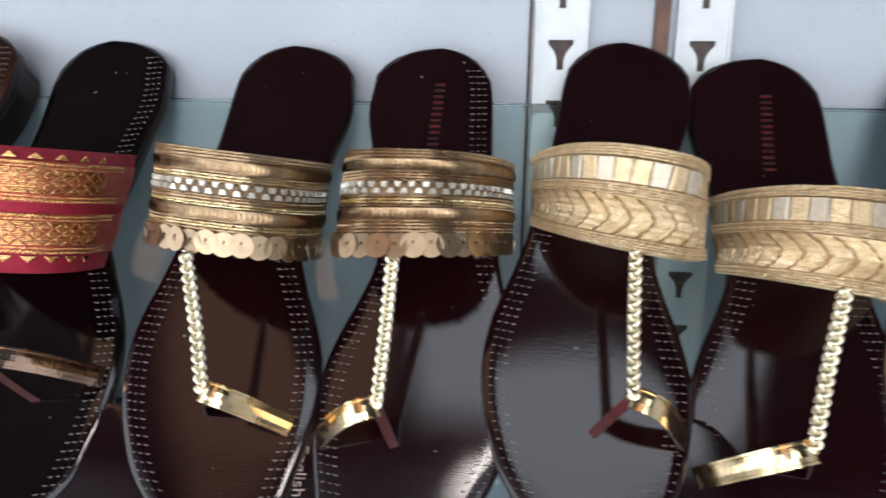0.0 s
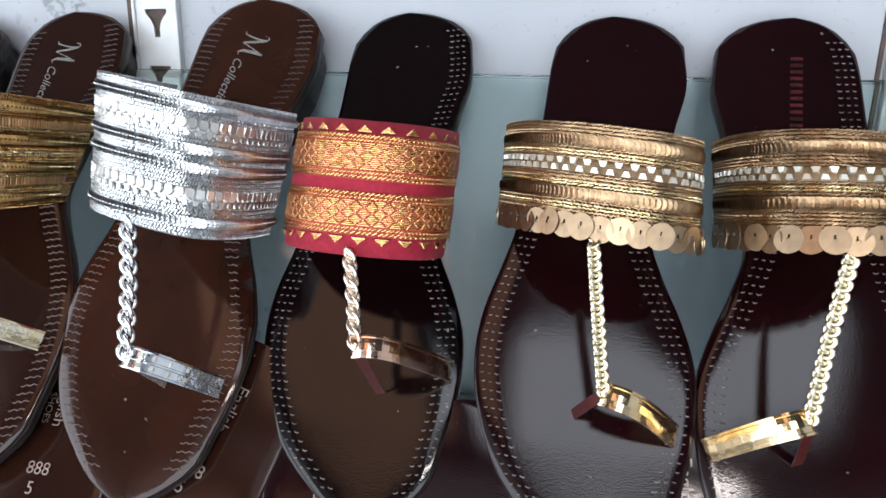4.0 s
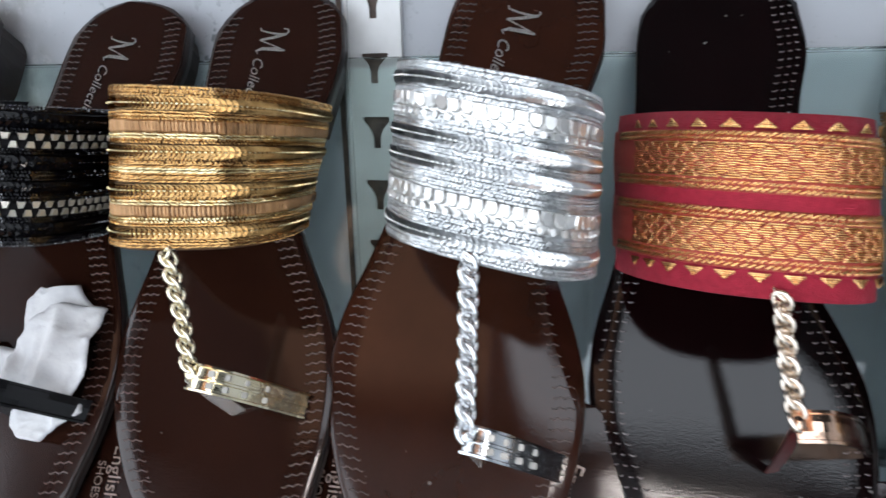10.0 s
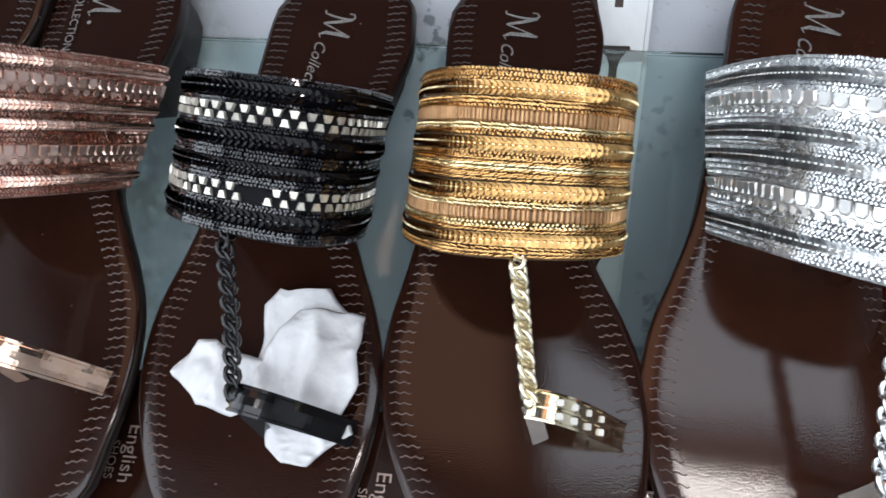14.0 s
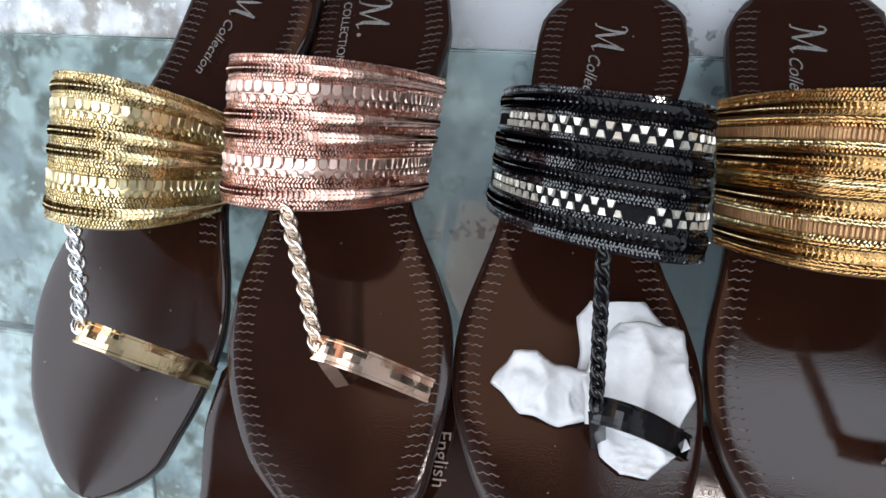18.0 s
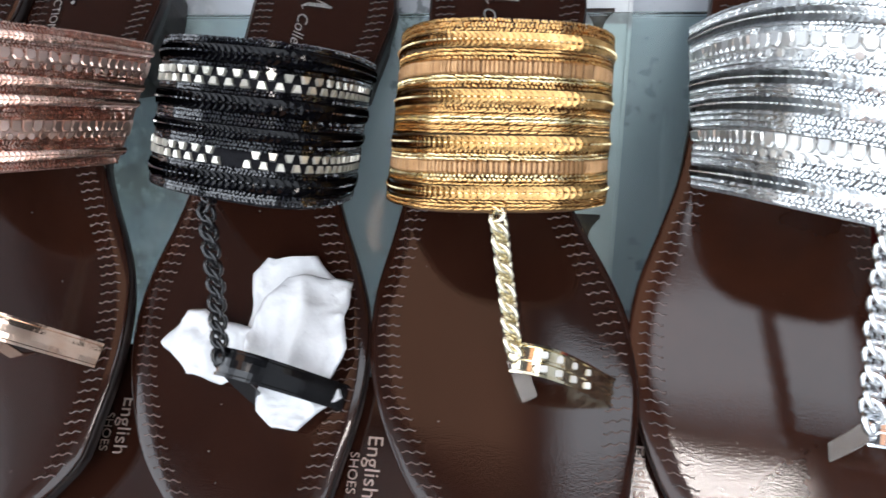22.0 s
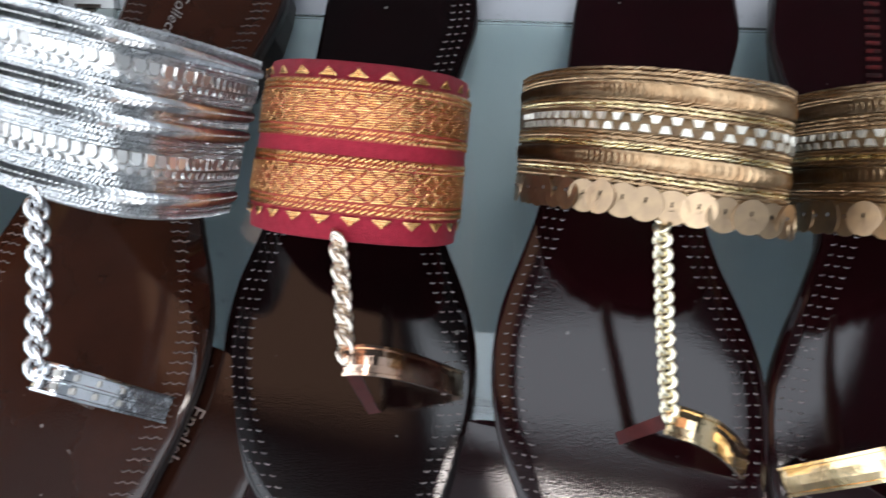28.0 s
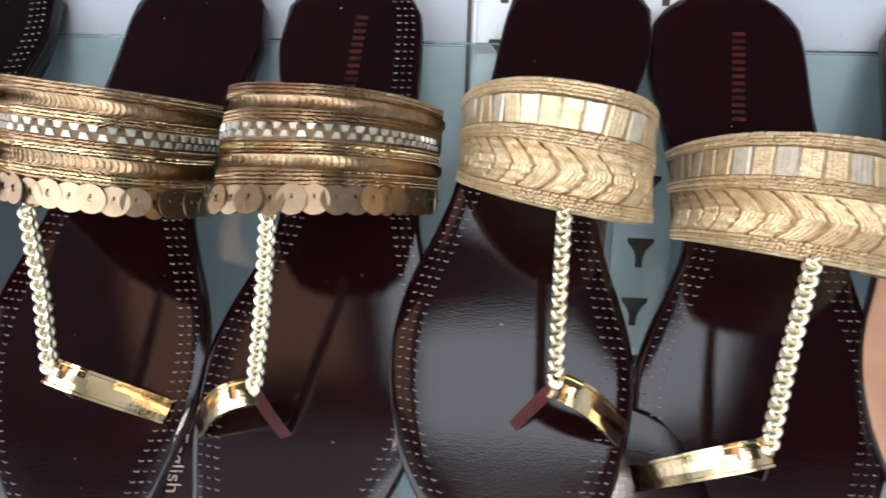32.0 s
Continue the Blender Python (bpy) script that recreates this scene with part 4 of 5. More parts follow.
def black_rows(band, parent, rng):
    strap = strip(band, "strap", 0, 1, BLACK_BACK, parent, -0.0014, 0.0014, "black strap of glossy sequin tapes and mirror rows")
    for b0, b1 in ((0.05, 0.16), (0.36, 0.47), (0.55, 0.63), (0.84, 0.94)):
        strip(band, "sequin_tape", b0, b1, BLACK_GLOSS, strap, 0.0004, 0.0009)
        sequins(band, (b0 + b1) / 2, (b1 - b0) * 0.5 * band.width(), BLACK_GLOSS, strap, rng, tilt=0.14, step=0.42, jitter=0.04, lift=0.0010, dot=BLACK_BEAD)
    for b in (0.02, 0.185, 0.33, 0.49, 0.52, 0.65, 0.675, 0.82, 0.965, 0.985):
        rope(band, b, 0.0014 * K, BLACK_BEAD, strap, rng, slant=rng.choice((-0.6, 0.6)))
    mirror_row(band, 0.255, 0.0042 * K, MIRROR, strap, rng, 66, BLACK_BACK, bare=((0, 0.2),))
    mirror_row(band, 0.745, 0.0042 * K, MIRROR, strap, rng, 68, BLACK_BACK, bare=((0, 0.12), (0.52, 0.57)))
    return strap


def antique_rows(band, parent, rng):
    strap = strip(band, "strap", 0, 0.90, ANTIQUE_BACK, parent, -0.0014, 0.0014, "antique gold strap of braids, tapes and a mirror row")
    for b0, b1 in ((0.102, 0.21), (0.565, 0.68)):
        strip(band, "sequin_tape", b0, b1, ANTIQUE, strap, 0.0004, 0.0009)
        sequins(band, (b0 + b1) / 2, (b1 - b0) * 0.5 * band.width(), ANTIQUE, strap, rng, tilt=0.08, step=0.42, jitter=0.02, lift=0.0010)
    for b in (0.018, 0.050, 0.082, 0.228, 0.258, 0.288, 0.465, 0.497, 0.530, 0.700, 0.732, 0.764, 0.796, 0.828, 0.858):
        rope(band, b, 0.0014 * K, ANTIQUE if rng.random() < 0.8 else PALE, strap, rng, slant=rng.choice((-0.6, 0.6)), strands=True, gap=1.25)
    mirror_row(band, 0.375, 0.0039 * K, MIRROR, strap, rng, 60, ANTIQUE_BACK)
    # fringe of loops and round spangles along the front edge
    verts, faces = [], []
    for i in range(70):
        p = 0.02 + 0.96 * i / 69
        o, t, d, nn = band.axes(p, 0.868 + 0.010 * rng.uniform(-1, 1), 0.0012)
        a = (d + t * (0.5 if i % 2 else -0.5)).normalized()
        add_quad_box(verts, faces, o, a * 0.0013 * K * rng.uniform(0.7, 1.2), a.cross(nn).normalized() * 0.00026 * K, nn * 0.0005)
    tagged(part_mesh("fringe", mesh_of("fringe", verts, faces, ANTIQUE, False), strap, "zigzag gold thread fringe"), kind="stuff")
    cv, cf = [], []
    n = 20
    for z, r in ((0, 1), (0.0004, 1), (0.0004, 0.2)):
        for i in range(n):
            g = math.tau * i / n
            cv.append((math.cos(g) * r * 0.0040 * K, math.sin(g) * r * 0.0040 * K, z))
    for i in range(n):
        j = (i + 1) % n
        cf += [(i, j, n + j, n + i), (n + i, n + j, 2 * n + j, 2 * n + i)]
    cf.append(tuple(reversed(range(n))))
    me = mesh_of("spangle", cv, cf, COIN, False)
    knot = mesh_of("knot", [(-0.0002, -0.0006, 0), (0.0002, -0.0006, 0), (0.0003, 0.0008, 0), (-0.0003, 0.0008, 0), (0, 0, 0.0006)], [(0, 1, 4), (1, 2, 4), (2, 3, 4), (3, 0, 4)], SOLE_EDGE, False)
    for i in range(26):
        p = 0.03 + 0.94 * (i + 0.5) / 26
        o, t, d, nn = band.axes(p, 0.922 + 0.006 * rng.uniform(-1, 1), 0.0016 + 0.0005 * (i % 2))
        nn = (nn + t * rng.uniform(-0.16, 0.16) + d * rng.uniform(-0.12, 0.18)).normalized()
        t = (t - nn * t.dot(nn)).normalized()
        m = Matrix((t, nn.cross(t), nn)).transposed().to_4x4()
        part_mesh("spangle", me, strap, local=Matrix.Translation(o) @ m)
        part_mesh("knot", knot, strap, local=Matrix.Translation(o - d * 0.0008 + nn * 0.0005) @ m)
    return strap


def woven_line(band, b, size, mat, parent, rng):
    """A woven border line: slanted weft threads with the ground showing between them."""
    verts, faces = [], []
    n = int(band.arc(b) / (size * 1.05))
    for i in range(n):
        p = 0.06 + 0.88 * (i + rng.uniform(-0.1, 0.1)) / n
        o, t, d, nn = band.axes(max(0.01, p), b, 0.0006)
        ax = (t * 1.5 - d * 0.8).normalized() * size * 0.62
        ay = (t * 0.8 + d * 1.5).normalized() * size * 0.20
        lean = nn + d * rng.uniform(-0.15, 0.15)
        add_quad_box(verts, faces, o, ax, ay, lean * 0.0003)
    return tagged(part_mesh("zari_line", mesh_of("zari_line", verts, faces, mat, False), parent), kind="stuff")


def brocade_rows(band, parent, rng):
    strap = strip(band, "strap", 0, 1, RED_CLOTH, parent, -0.0016, 0.0020, "crimson brocade cloth strap")
    for b0, b1 in ((0.115, 0.45), (0.535, 0.86)):
        strip(band, "zari_ground", b0, b1, RED_ZARI, strap, 0.0003, 0.0005, "orange and gold woven zari panel")
        # woven stripes above and below the lattice
        for b, size in ((b0 + 0.020, 0.0017), (b0 + 0.050, 0.0014), (b1 - 0.050, 0.0014), (b1 - 0.020, 0.0017)):
            woven_line(band, b, size * K, ZARI, strap, rng)
        strip(band, "lattice_ground", b0 + 0.068, b1 - 0.068, RED_ZARI, strap, 0.0006, 0.0003, "orange red ground of the woven lattice")
        # diamonds, each a stack of short weft threads, with red lines left between them
        verts, faces = [], []
        low, high = b0 + 0.075, b1 - 0.075
        cols, rows = 17, 5
        pitch = 0.70 * band.arc((low + high) / 2) / cols
        tall = (high - low) * band.width() / (rows - 1)
        for r in range(rows):
            for c in range(cols):
                p = 0.15 + 0.70 * (c + 0.5 + 0.5 * (r % 2)) / cols
                for k in range(-3, 4):
                    f = k / 3.5
                    b = low + (high - low) * r / (rows - 1) + f * (high - low) / (rows - 1)
                    if not low - 0.004 < b < high + 0.004:
                        continue
                    o, t, d, nn = band.axes(p, b, 0.0008)
                    half = pitch * 0.40 * (1 - abs(f)) + 0.0001
                    if k == 0 and c % 2:
                        o = o + nn * 0.0001
                    lean = nn + d * rng.uniform(-0.18, 0.18) + t * rng.uniform(-0.08, 0.08)
                    add_quad_box(verts, faces, o + t * rng.uniform(-1, 1) * pitch * 0.03, t * half, d * tall * 0.135, lean * 0.00032)
        tagged(part_mesh("zari_lattice", mesh_of("zari_lattice", verts, faces, ZARI, False), strap, "woven gold diamond lattice"), kind="stuff")
    # rows of gold triangles towards both edges, each of a few weft threads
    for b, up in ((0.078, -1), (0.900, 1)):
        verts, faces = [], []
        for i in range(12):
            p = 0.14 + 0.72 * (i + 0.5) / 12
            for k in range(5):
                o, t, d, nn = band.axes(p, b + up * (k - 2) * 0.0100, 0.0006)
                lean = nn + d * rng.uniform(-0.3, 0.3)
                add_quad_box(verts, faces, o, t * 0.0022 * K * (1 - k / 4.6), d * 0.00028 * K, lean * 0.0003)
        part_mesh("temple_border", mesh_of("temple_border", verts, faces, ZARI, False), strap, "row of woven gold triangles")
    # small red stitch holes at the ends of the cloth
    verts, faces = [], []
    for p in (0.07, 0.93):
        for b in (0.12, 0.88, 0.86):
            o, t, d, nn = band.axes(p, b, 0.0006)
            add_quad_box(verts, faces, o, t * 0.0005, d * 0.0009, nn * 0.0002)
    part_mesh("tack_stitch", mesh_of("tack_stitch", verts, faces, RING_LEG, False), strap, "dark red tacking stitches")
    return strap


RED_ZARI = material("red_zari_ground", (0.47, 0.085, 0.050), 0.45, 0.3, second=(0.40, 0.045, 0.045), scale=700, bump=0.6, bump_scale=2600)


def beige_rows(band, parent, rng):
    strap = strip(band, "strap", 0, 1, BEIGE, parent, -0.0014, 0.0016, "beige gold cloth strap with chevron folds")
    for b in (0.03, 0.085, 0.40, 0.455, 0.91, 0.965):
        rope(band, b, 0.0016 * K, BEIGE, strap, rng, "piping", slant=0.9)
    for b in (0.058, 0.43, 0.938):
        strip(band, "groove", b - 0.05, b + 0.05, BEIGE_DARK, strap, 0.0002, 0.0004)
    for b in (0.057, 0.112, 0.372, 0.428, 0.482, 0.886, 0.938):
        strip(band, "dark_thread", b - 0.006, b + 0.006, BEIGE_DARK, strap, 0.0010, 0.0004)
    # square pearl sequins between the first two pipings
    count = 21
    for i in range(count):
        p = 0.03 + 0.94 * (i + 0.5) / count
        o, t, d, nn = band.axes(p, 0.245, 0.0004)
        w = band.arc(0.245) * 0.94 / count * 0.46
        nn = (nn + t * rng.uniform(-0.08, 0.08) + d * rng.uniform(-0.06, 0.06)).normalized()
        t = (t - nn * t.dot(nn)).normalized()
        dd = nn.cross(t)
        verts = []
        for k in range(9):
            x = -1 + k / 4
            up = 0.0 if k in (0, 8) else 0.0005 if k % 2 else 0.0004
            for c in (-1, 1):
                verts.append(o + t * x * w + dd * c * 0.0039 * K * rng.uniform(0.93, 1.02) + nn * up)
        me = mesh_of("square_sequin", verts, [(2 * k, 2 * k + 2, 2 * k + 3, 2 * k + 1) for k in range(8)], PEARL if i % 5 in (1, 3) else BEIGE, False)
        part_mesh("square_sequin", me, strap)
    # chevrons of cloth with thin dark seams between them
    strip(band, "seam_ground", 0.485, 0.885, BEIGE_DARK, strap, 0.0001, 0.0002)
    count = 17
    for i in range(count):
        p = 0.01 + 0.94 * (i + 0.5) / count
        half = 0.94 / count * 0.445
        pts_a, pts_b = [], []
        for j in range(13):
            f = j / 12
            off = 0.046 * (1 - abs(2 * f - 1) ** 1.5) - 0.015 + 0.0022 * math.sin(f * 40 + i)
            b = 0.487 + 0.396 * f
            pts_a.append((min(0.99, max(0.008, p + off - half)), b))
            pts_b.append((min(0.992, max(0.010, p + off + half + 0.0015 * math.sin(f * 33 + 2 * i))), b))
        verts = []
        for r in range(11):
            up = 0.0002 if r in (0, 10) else 0.0008 if r % 2 else 0.0005
            for j in range(13):
                q = pts_a[j][0] + (pts_b[j][0] - pts_a[j][0]) * (r + rng.uniform(-0.25, 0.25) * (0 < r < 10)) / 10
                verts.append(band.point(q, pts_a[j][1], up + rng.uniform(0, 0.00012)))
        faces = [(r * 13 + j, r * 13 + j + 1, (r + 1) * 13 + j + 1, (r + 1) * 13 + j) for r in range(10) for j in range(12)]
        part_mesh("chevron", mesh_of("chevron", verts, faces, BEIGE, False), strap)
    return strap


def sandal(label, heel, toe, h, leather, stitch, mirrored, wide, band_args, rows, chain_mat, chain_pts, ring_mat, ring_args, leg_mat=RING_LEG,
           print_kind="", windows=False, chain_width=0.0049, seed=1, spans=(), roll=0.0009, sole=None, tilt=0.0, heel_glint=False):
    rng = random.Random(seed)
    foot = Foot(heel, toe, h, mirrored, wide, roll=roll, sole=sole, tilt=tilt)
    root = thing("sandal", foot.stand(), label, "sandal", "sandals on the glass shelf")
    slab(foot, 0.0002, -0.0012, -0.0048, "outsole", SOLE_EDGE, root, "thin dark outsole")
    heel_block(foot, root)
    slab(foot, 0.0, 0.0, -0.0011, "insole", leather, root, "glossy leather insole")
    if stitch:
        stitching(foot, stitch, root, rng, spans or FORE_SPANS)
        if leather in (LEATHER_BROWN, LEATHER_TAN):
            stitching(foot, STITCH_UNLIT, root, rng, HEEL_SPANS)
        # Pale stitches on one heel side only, standing for glints there.
        if heel_glint:
            stitching(foot, stitch, root, rng, HEEL_SPANS[1:])
    band = Band(foot, *band_args)
    rows(band, root, rng)
    j = foot.uv(*ring_args[0], 0.0215)
    top = foot.uv(*chain_pts, band.hf - 0.001)
    mid = top.lerp(j, 0.5) + Vector((0, 0, -0.0015))
    chain([top + Vector((0, 0.004, -0.001)), top, mid, j], chain_mat, root, chain_width * K, "linked metal chain between strap and toe ring")
    toe_ring(foot, *ring_args, ring_mat, root, leg_mat, windows=windows)
    if print_kind == "M":
        script_m(0.0112, foot, 0.118, 0.0015, -8, PRINT, root)
        print_text("Collection", 0.0060, foot, 0.146, -0.0035, -8, PRINT, root, shear=0.38)
    elif print_kind == "M2":
        script_m(0.0125, foot, 0.110, 0.0, -4, PRINT, root)
        print_text(".", 0.014, foot, 0.145, -0.002, -4, PRINT, root)
        print_text("COLLECTION", 0.0045, foot, 0.075, -0.0105, -4, PRINT, root)
    elif print_kind == "bars":
        print_bars(foot, 0.09, 0.001, 13, PRINT_RED, root, 0.0042, 0.0028)
    return foot, band


def second_sandal(u, v, du, h, leather, stitch, text, seed, mirrored=True):
    """The other of a pair, lying lower under the first: its heel with the maker's word shows between the soles."""
    rng = random.Random(seed)
    foot = Foot((u, v), (u + du, v + math.sqrt(0.205 ** 2 - du ** 2)), h, mirrored)
    root = thing("sandal", foot.stand(), "dark leather sandal lying half under its pair on the glass", "sandal", "second sandals of the pairs")
    slab(foot, 0.0004, -0.0012, -0.0055, "outsole", SOLE_EDGE, root, "thin dark outsole")
    slab(foot, 0.0, 0.0, -0.0012, "insole", leather, root, "dark leather insole")
    stitching(foot, stitch, root, rng)
    if text:
        print_text("English", 0.0062, foot, 0.080, 0.001, 0, PRINT_PINK, root)
        print_text("SHOES", 0.0038, foot, 0.104, -0.0045, 0, PRINT_PINK, root)
        print_text("888", 0.0062, foot, 0.235, -0.0055, 90, PRINT_PINK, root)
        print_text("5", 0.0062, foot, 0.268, -0.003, 90, PRINT_PINK, root)
    return foot


def paper_sheet(name, outline, height, parent, origin, seed, bulge=0.004, crease=0.0025):
    """A crumpled flap of tissue: an outline on the insole, raised and creased, with thickness."""
    rng = random.Random(seed)
    bm = bmesh.new()
    vs = [bm.verts.new(((u - origin[0]) * K, -(v - origin[1]) * K, 0)) for u, v in outline]
    bm.faces.new(vs)
    bmesh.ops.triangulate(bm, faces=bm.faces)
    for k in range(4):
        bmesh.ops.subdivide_edges(bm, edges=bm.edges, cuts=1, use_grid_fill=True)
        bmesh.ops.triangulate(bm, faces=bm.faces)
    rim = {v for e in bm.edges if e.is_boundary for v in e.verts}
    cx = sum(v.co.x for v in bm.verts) / len(bm.verts)
    cy = sum(v.co.y for v in bm.verts) / len(bm.verts)
    size = max((v.co - Vector((cx, cy, 0))).length for v in bm.verts)
    off = Vector((rng.uniform(0, 9), rng.uniform(0, 9), 0))
    for v in bm.verts:
        r = (v.co - Vector((cx, cy, 0))).length / size
        n = 1.2 - 2.3 * abs(noise.noise(v.co * 58 + off)) - 0.8 * abs(noise.noise(v.co * 130 + off)) - 0.2 * abs(noise.noise(v.co * 380 + off))
        z = height * K + bulge * (1 - r * r) + crease * n
        edge = 0.0012 if v in rim else 0.0
        j = noise.noise_vector(v.co * 120 + off) * 0.0012
        v.co = Vector((v.co.x + j.x, v.co.y + j.y, z - edge))
    bmesh.ops.recalc_face_normals(bm, faces=bm.faces)
    if sum(f.normal.z for f in bm.faces) < 0:
        bmesh.ops.reverse_faces(bm, faces=bm.faces)
    bmesh.ops.solidify(bm, geom=list(bm.faces), thickness=0.0002)
    return part(name, bm, PAPER, parent, smooth=True)


sandal("pale gold sequinned sandal with plain brown insole", (-0.5308, -0.0158), (-0.5503, 0.1888), 0.024, LEATHER_BROWN, STITCH_BROWN, False, 1.016,
       (-0.5475, 0.0250, (0.0520, 0.0550), (0.0870, 0.0890), 0.0715, 0.1120, 0.0530, 0.0345, 0.0030, 2.50),
       lambda b, p, r: rich_rows(b, p, r, PALE, PALE_BACK, PLATE_PALE, "pale gold sequin strap with rows of braid"),
       CHAIN_SILVER, (-0.5472, 0.1103), RING_GOLD, ((-0.5416, 0.1406), (-0.5138, 0.1453), (-0.5413, 0.1449)), leg_mat=TAB, print_kind="M", sole=0.0226, tilt=-0.121, seed=11, spans=((1, 0.36, 0.56),))
sandal("rose gold sequinned sandal with brown leather insole", (-0.4863, -0.0161), (-0.4543, 0.1869), 0.022, LEATHER_BROWN, STITCH_BROWN, False, 1.002,
       (-0.4806, 0.0283, (0.0308, 0.0307), (0.0784, 0.0770), 0.0657, 0.1014, 0.0587, 0.0382, -0.0041, 2.45),
       lambda b, p, r: rich_rows(b, p, r, ROSE, ROSE_BACK, PLATE_ROSE, "rose gold sequin strap with rows of braid"),
       CHAIN_ROSE, (-0.4794, 0.1019), RING_ROSE, ((-0.4679, 0.1356), (-0.4382, 0.1404), (-0.4655, 0.1425)), leg_mat=RING_ROSE, print_kind="M2", sole=0.0228, tilt=-0.003, seed=12)
sandal("black sequinned sandal with mirror rows and brown insole", (-0.3993, -0.0153), (-0.3858, 0.1898), 0.020, LEATHER_BROWN, STITCH_BROWN, False, 1.007,
       (-0.4009, 0.0289, (0.0323, 0.0372), (0.0770, 0.0838), 0.0689, 0.1055, 0.0550, 0.0426, 0.0111, 2.87),
       black_rows, CHAIN_BLACK, (-0.3930, 0.1071), CHAIN_BLACK, ((-0.3908, 0.1413), (-0.3647, 0.1450), (-0.3884, 0.1485)), leg_mat=CHAIN_BLACK, print_kind="M", chain_width=0.0046, sole=0.0167, tilt=0.007, seed=13)
sandal("gold banded sandal with brown leather insole", (-0.3364, -0.0166), (-0.3074, 0.1868), 0.021, LEATHER_BROWN, STITCH_BROWN, False, 0.996,
       (-0.3312, 0.0283, (0.0327, 0.0356), (0.0834, 0.0805), 0.0687, 0.1042, 0.0600, 0.0389, 0.0104, 3.05),
       gold_rows, CHAIN_GOLD, (-0.3227, 0.1045), RING_PALE, ((-0.3173, 0.1344), (-0.2932, 0.1370), (-0.3140, 0.1405)), leg_mat=TAB, print_kind="M", windows=True, sole=0.0174, tilt=0.011, seed=14)
sandal("silver sequinned sandal with chestnut leather insole", (-0.2401, -0.0182), (-0.2452, 0.1872), 0.021, LEATHER_TAN, STITCH_BROWN, False, 1.030,
       (-0.2433, 0.0288, (0.0237, 0.0369), (0.0775, 0.0888), 0.0659, 0.1052, 0.0600, 0.0404, 0.0043, 3.04),
       lambda b, p, r: rich_rows(b, p, r, SILVER, SILVER_BACK, PLATE_SILVER, "silver sequin strap with rows of braid"),
       CHAIN_SILVER, (-0.2420, 0.1045), RING_SILVER, ((-0.2417, 0.1433), (-0.2196, 0.1467), (-0.2405, 0.1465)), leg_mat=TAB, windows=True, print_kind="M", chain_width=0.0056, sole=0.0199, tilt=-0.033, seed=15, roll=0.0034)
sandal("crimson brocade sandal with black leather insole", (-0.1784, -0.0209), (-0.1641, 0.1841), 0.020, LEATHER_BLACK, STITCH_GLINT, False, 1.002,
       (-0.1772, 0.0298, (0.0394, 0.0429), (0.0903, 0.0923), 0.0674, 0.1067, 0.0467, 0.0311, 0.0072, 2.53),
       brocade_rows, CHAIN_ROSE, (-0.1715, 0.1072), RING_ROSE, ((-0.1675, 0.1335), (-0.1423, 0.1319), (-0.1653, 0.1414)), sole=0.0101, tilt=-0.012, heel_glint=True, seed=16, roll=0.0022)
sandal("antique gold sandal with spangle fringe and dark wine insole", (-0.0921, -0.0172), (-0.0899, 0.1883), 0.014, LEATHER_WINE, STITCH_GLINT, False, 0.995,
       (-0.0994, 0.0307, (0.0348, 0.0418), (0.0757, 0.0814), 0.0711, 0.0995, 0.0564, 0.0417, 0.0091, 2.58),
       antique_rows, CHAIN_GOLD, (-0.0981, 0.1012), RING_GOLD, ((-0.0926, 0.1394), (-0.0691, 0.1459), (-0.1001, 0.1424)), sole=0.0124, tilt=-0.009, chain_width=0.0047, seed=17, roll=0.0012)
sandal("antique gold sandal with spangle fringe, turned the other way", (-0.0258, -0.0127), (-0.0366, 0.1925), 0.012, LEATHER_WINE, STITCH_GLINT, True, 0.970,
       (-0.0245, 0.0294, (0.0385, 0.0390), (0.0791, 0.0764), 0.0665, 0.1002, 0.0536, 0.0476, -0.0053, 2.55),
       antique_rows, CHAIN_GOLD, (-0.0315, 0.1006), RING_GOLD, ((-0.0363, 0.1410), (-0.0589, 0.1491), (-0.0327, 0.1504)), print_kind="bars", sole=0.0143, tilt=-0.044, heel_glint=True, chain_width=0.0047, seed=18, roll=0.0016)
sandal("beige gold chevron sandal with dark wine insole", (0.0504, -0.0184), (0.0340, 0.1864), 0.017, LEATHER_WINE, STITCH_GLINT, False, 0.982,
       (0.0403, 0.0275, (0.0386, 0.0487), (0.0676, 0.0769), 0.0670, 0.0928, 0.0534, 0.0340, 0.0057, 2.37),
       beige_rows, CHAIN_GOLD, (0.0430, 0.0924), RING_GOLD, ((0.0423, 0.1353), (0.0629, 0.1438), (0.0330, 0.1435)), sole=0.0150, tilt=-0.004, chain_width=0.0047, seed=19, roll=0.0018)
sandal("beige gold chevron sandal with red maker's print on the insole", (0.1062, -0.0122), (0.0924, 0.1928), 0.012, LEATHER_WINE, STITCH_GLINT, True, 0.989,
       (0.1089, 0.0280, (0.0517, 0.0568), (0.0826, 0.0915), 0.0738, 0.1048, 0.0492, 0.0413, 0.0, 2.40),
       beige_rows, CHAIN_GOLD, (0.1025, 0.1035), RING_GOLD, ((0.0948, 0.1474), (0.0679, 0.1546), (0.1036, 0.1513)), print_kind="bars", sole=0.0109, tilt=-0.033, chain_width=0.0047, seed=20)

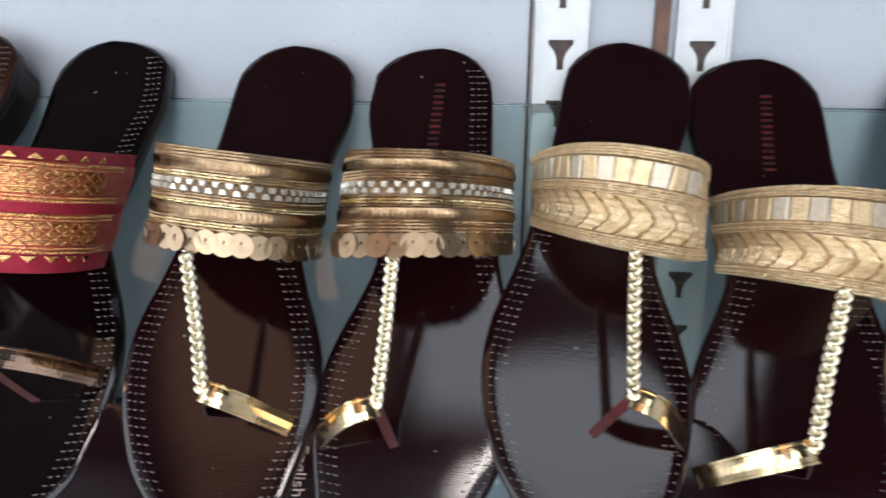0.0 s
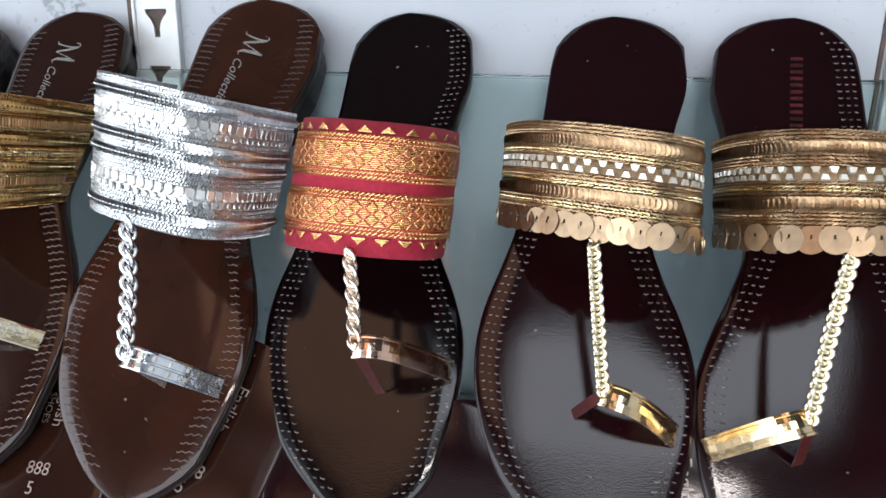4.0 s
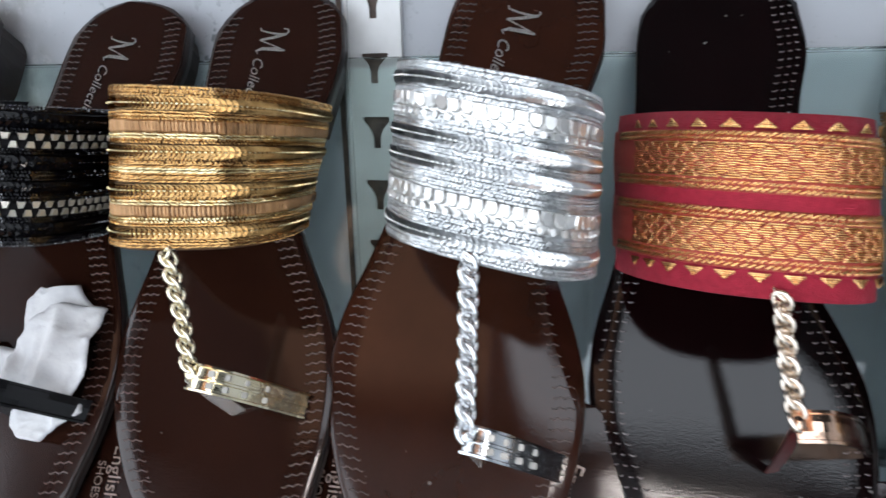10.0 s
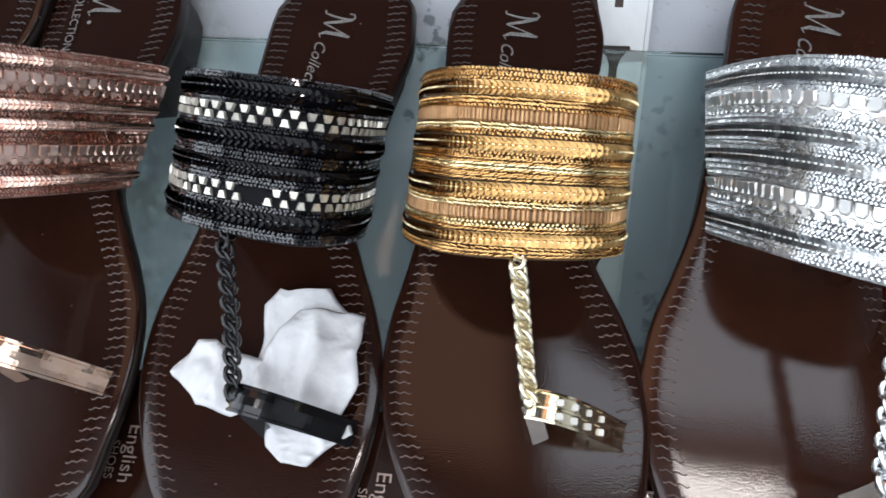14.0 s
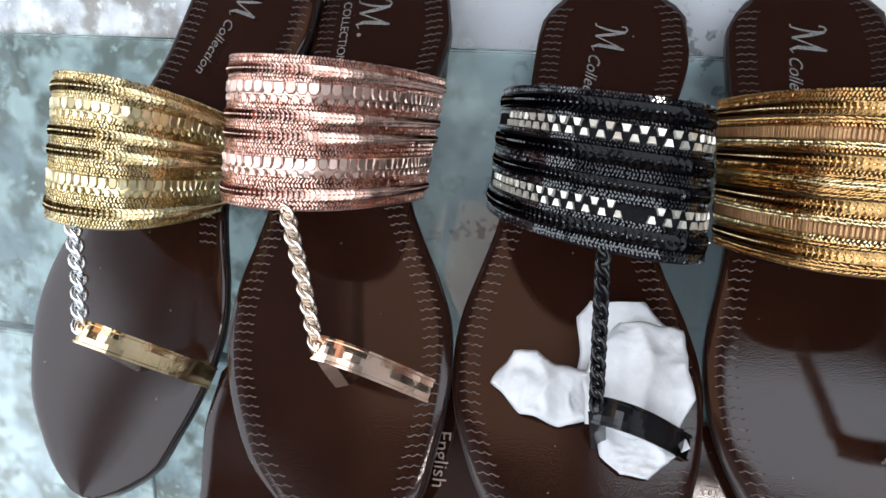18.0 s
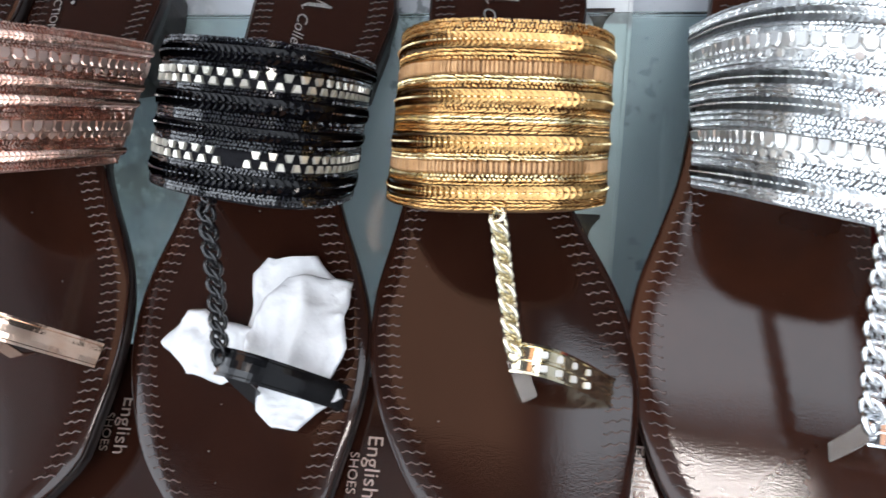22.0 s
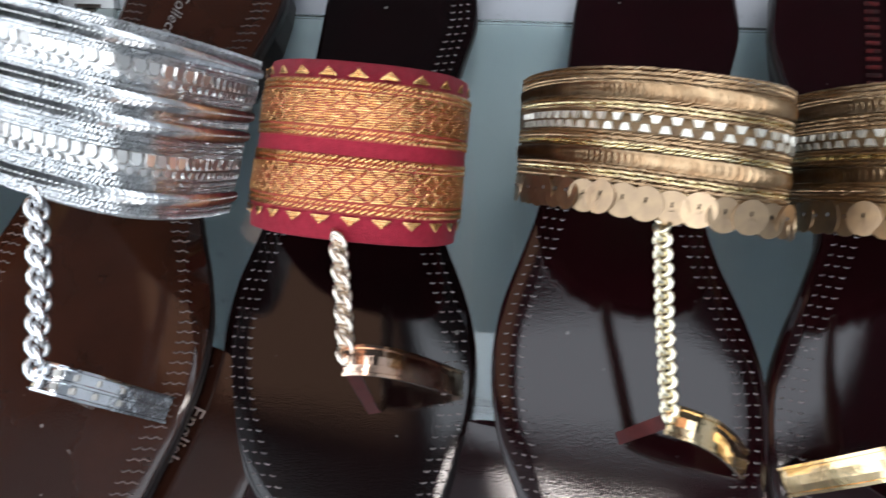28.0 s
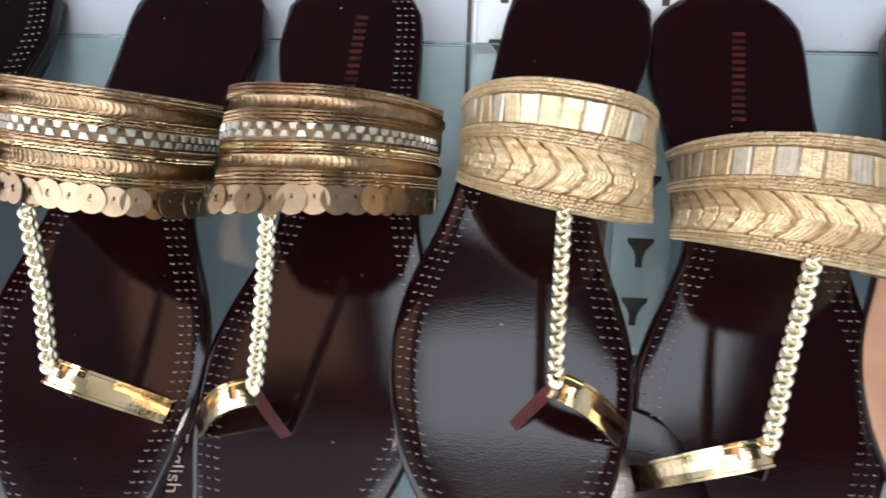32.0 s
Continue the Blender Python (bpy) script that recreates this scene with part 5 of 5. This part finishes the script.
for i, (u, v, du, h, text) in enumerate(((-0.487, 0.128, 0.0, 0.0062, False), (-0.4365, 0.1335, 0.01, 0.0062, True), (-0.358, 0.137, 0.005, 0.0062, True),
                                         (-0.285, 0.132, 0.0, 0.0062, True), (-0.2106, 0.1284, -0.0675, 0.0068, True), (-0.178, 0.130, 0.0, 0.0057, True),
                                         (-0.1395, 0.141, 0.044, 0.0060, False), (-0.067, 0.135, 0.01, 0.0058, True), (0.066, 0.135, 0.0, 0.0062, False))):
    second_sandal(u, v, du, h, LEATHER_WINE if i > 4 else LEATHER_BROWN, STITCH_GLINT, text, 40 + i)

sandal("tan soled sandal with dark strap at the end of the row", (0.1800, -0.012), (0.1735, 0.190), 0.012, SOLE_TAN, None, False, 1.0,
       (0.1830, 0.0290, (0.0480, 0.0480), (0.0850, 0.0850), 0.0650, 0.0960, 0.0490, 0.0400, 0.0050, 2.50),
       antique_rows, CHAIN_GOLD, (0.1850, 0.0950), RING_GOLD, ((0.1850, 0.1380), (0.2030, 0.1440), (0.1840, 0.1450)), seed=21)

tissue = thing("tissue_paper", slope_pose(-0.391, 0.13, 0.0178), "crumpled white tissue paper stuffed under a toe ring", "paper")
ORG = (-0.391, 0.13)
paper_sheet("rear_flap", [(-0.398, 0.112), (-0.3946, 0.1062), (-0.379, 0.1055), (-0.372, 0.1115), (-0.3705, 0.122), (-0.380, 0.130), (-0.396, 0.128)], 0.0022, tissue, ORG, 5, 0.002, 0.0015)
paper_sheet("main_wad", [(-0.3905, 0.120), (-0.385, 0.1125), (-0.3672, 0.1118), (-0.3660, 0.124), (-0.3640, 0.1325), (-0.368, 0.142), (-0.380, 0.1455), (-0.3925, 0.143), (-0.3950, 0.130)], 0.0036, tissue, ORG, 6, 0.006, 0.003)
paper_sheet("left_flap", [(-0.3925, 0.128), (-0.402, 0.1275), (-0.4085, 0.1238), (-0.4155, 0.1245), (-0.4215, 0.135), (-0.4116, 0.1425), (-0.400, 0.1448), (-0.3915, 0.142)], 0.0018, tissue, ORG, 7, 0.004, 0.003)
paper_sheet("front_flap", [(-0.3900, 0.141), (-0.366, 0.141), (-0.3645, 0.1452), (-0.3690, 0.1490), (-0.3753, 0.1552), (-0.3817, 0.1555), (-0.3880, 0.1503)], 0.0020, tissue, ORG, 8, 0.003, 0.002)

for seed, outline in ((21, [(-0.2640, 0.1850), (-0.2530, 0.1888), (-0.2538, 0.1955), (-0.2550, 0.2150), (-0.2700, 0.2150)]),
                      (22, [(-0.2189, 0.1816), (-0.2158, 0.1831), (-0.2190, 0.1930), (-0.2225, 0.1990), (-0.2235, 0.1924)]),
                      (23, [(-0.2049, 0.1848), (-0.1936, 0.1800), (-0.1927, 0.1894), (-0.1930, 0.2150), (-0.2160, 0.2150), (-0.2147, 0.1914)]),
                      (24, [(-0.2827, 0.1694), (-0.2859, 0.1701), (-0.2890, 0.1719), (-0.2900, 0.1850), (-0.2830, 0.1850)])):
    org = outline[0]
    scrap = thing("paper_scrap", slope_pose(org[0], org[1], 0.0), "torn scrap of white paper lying on the glass", "paper", "paper scraps")
    paper_sheet("sheet", outline, 0.0012, scrap, org, seed, 0.0008, 0.0006)
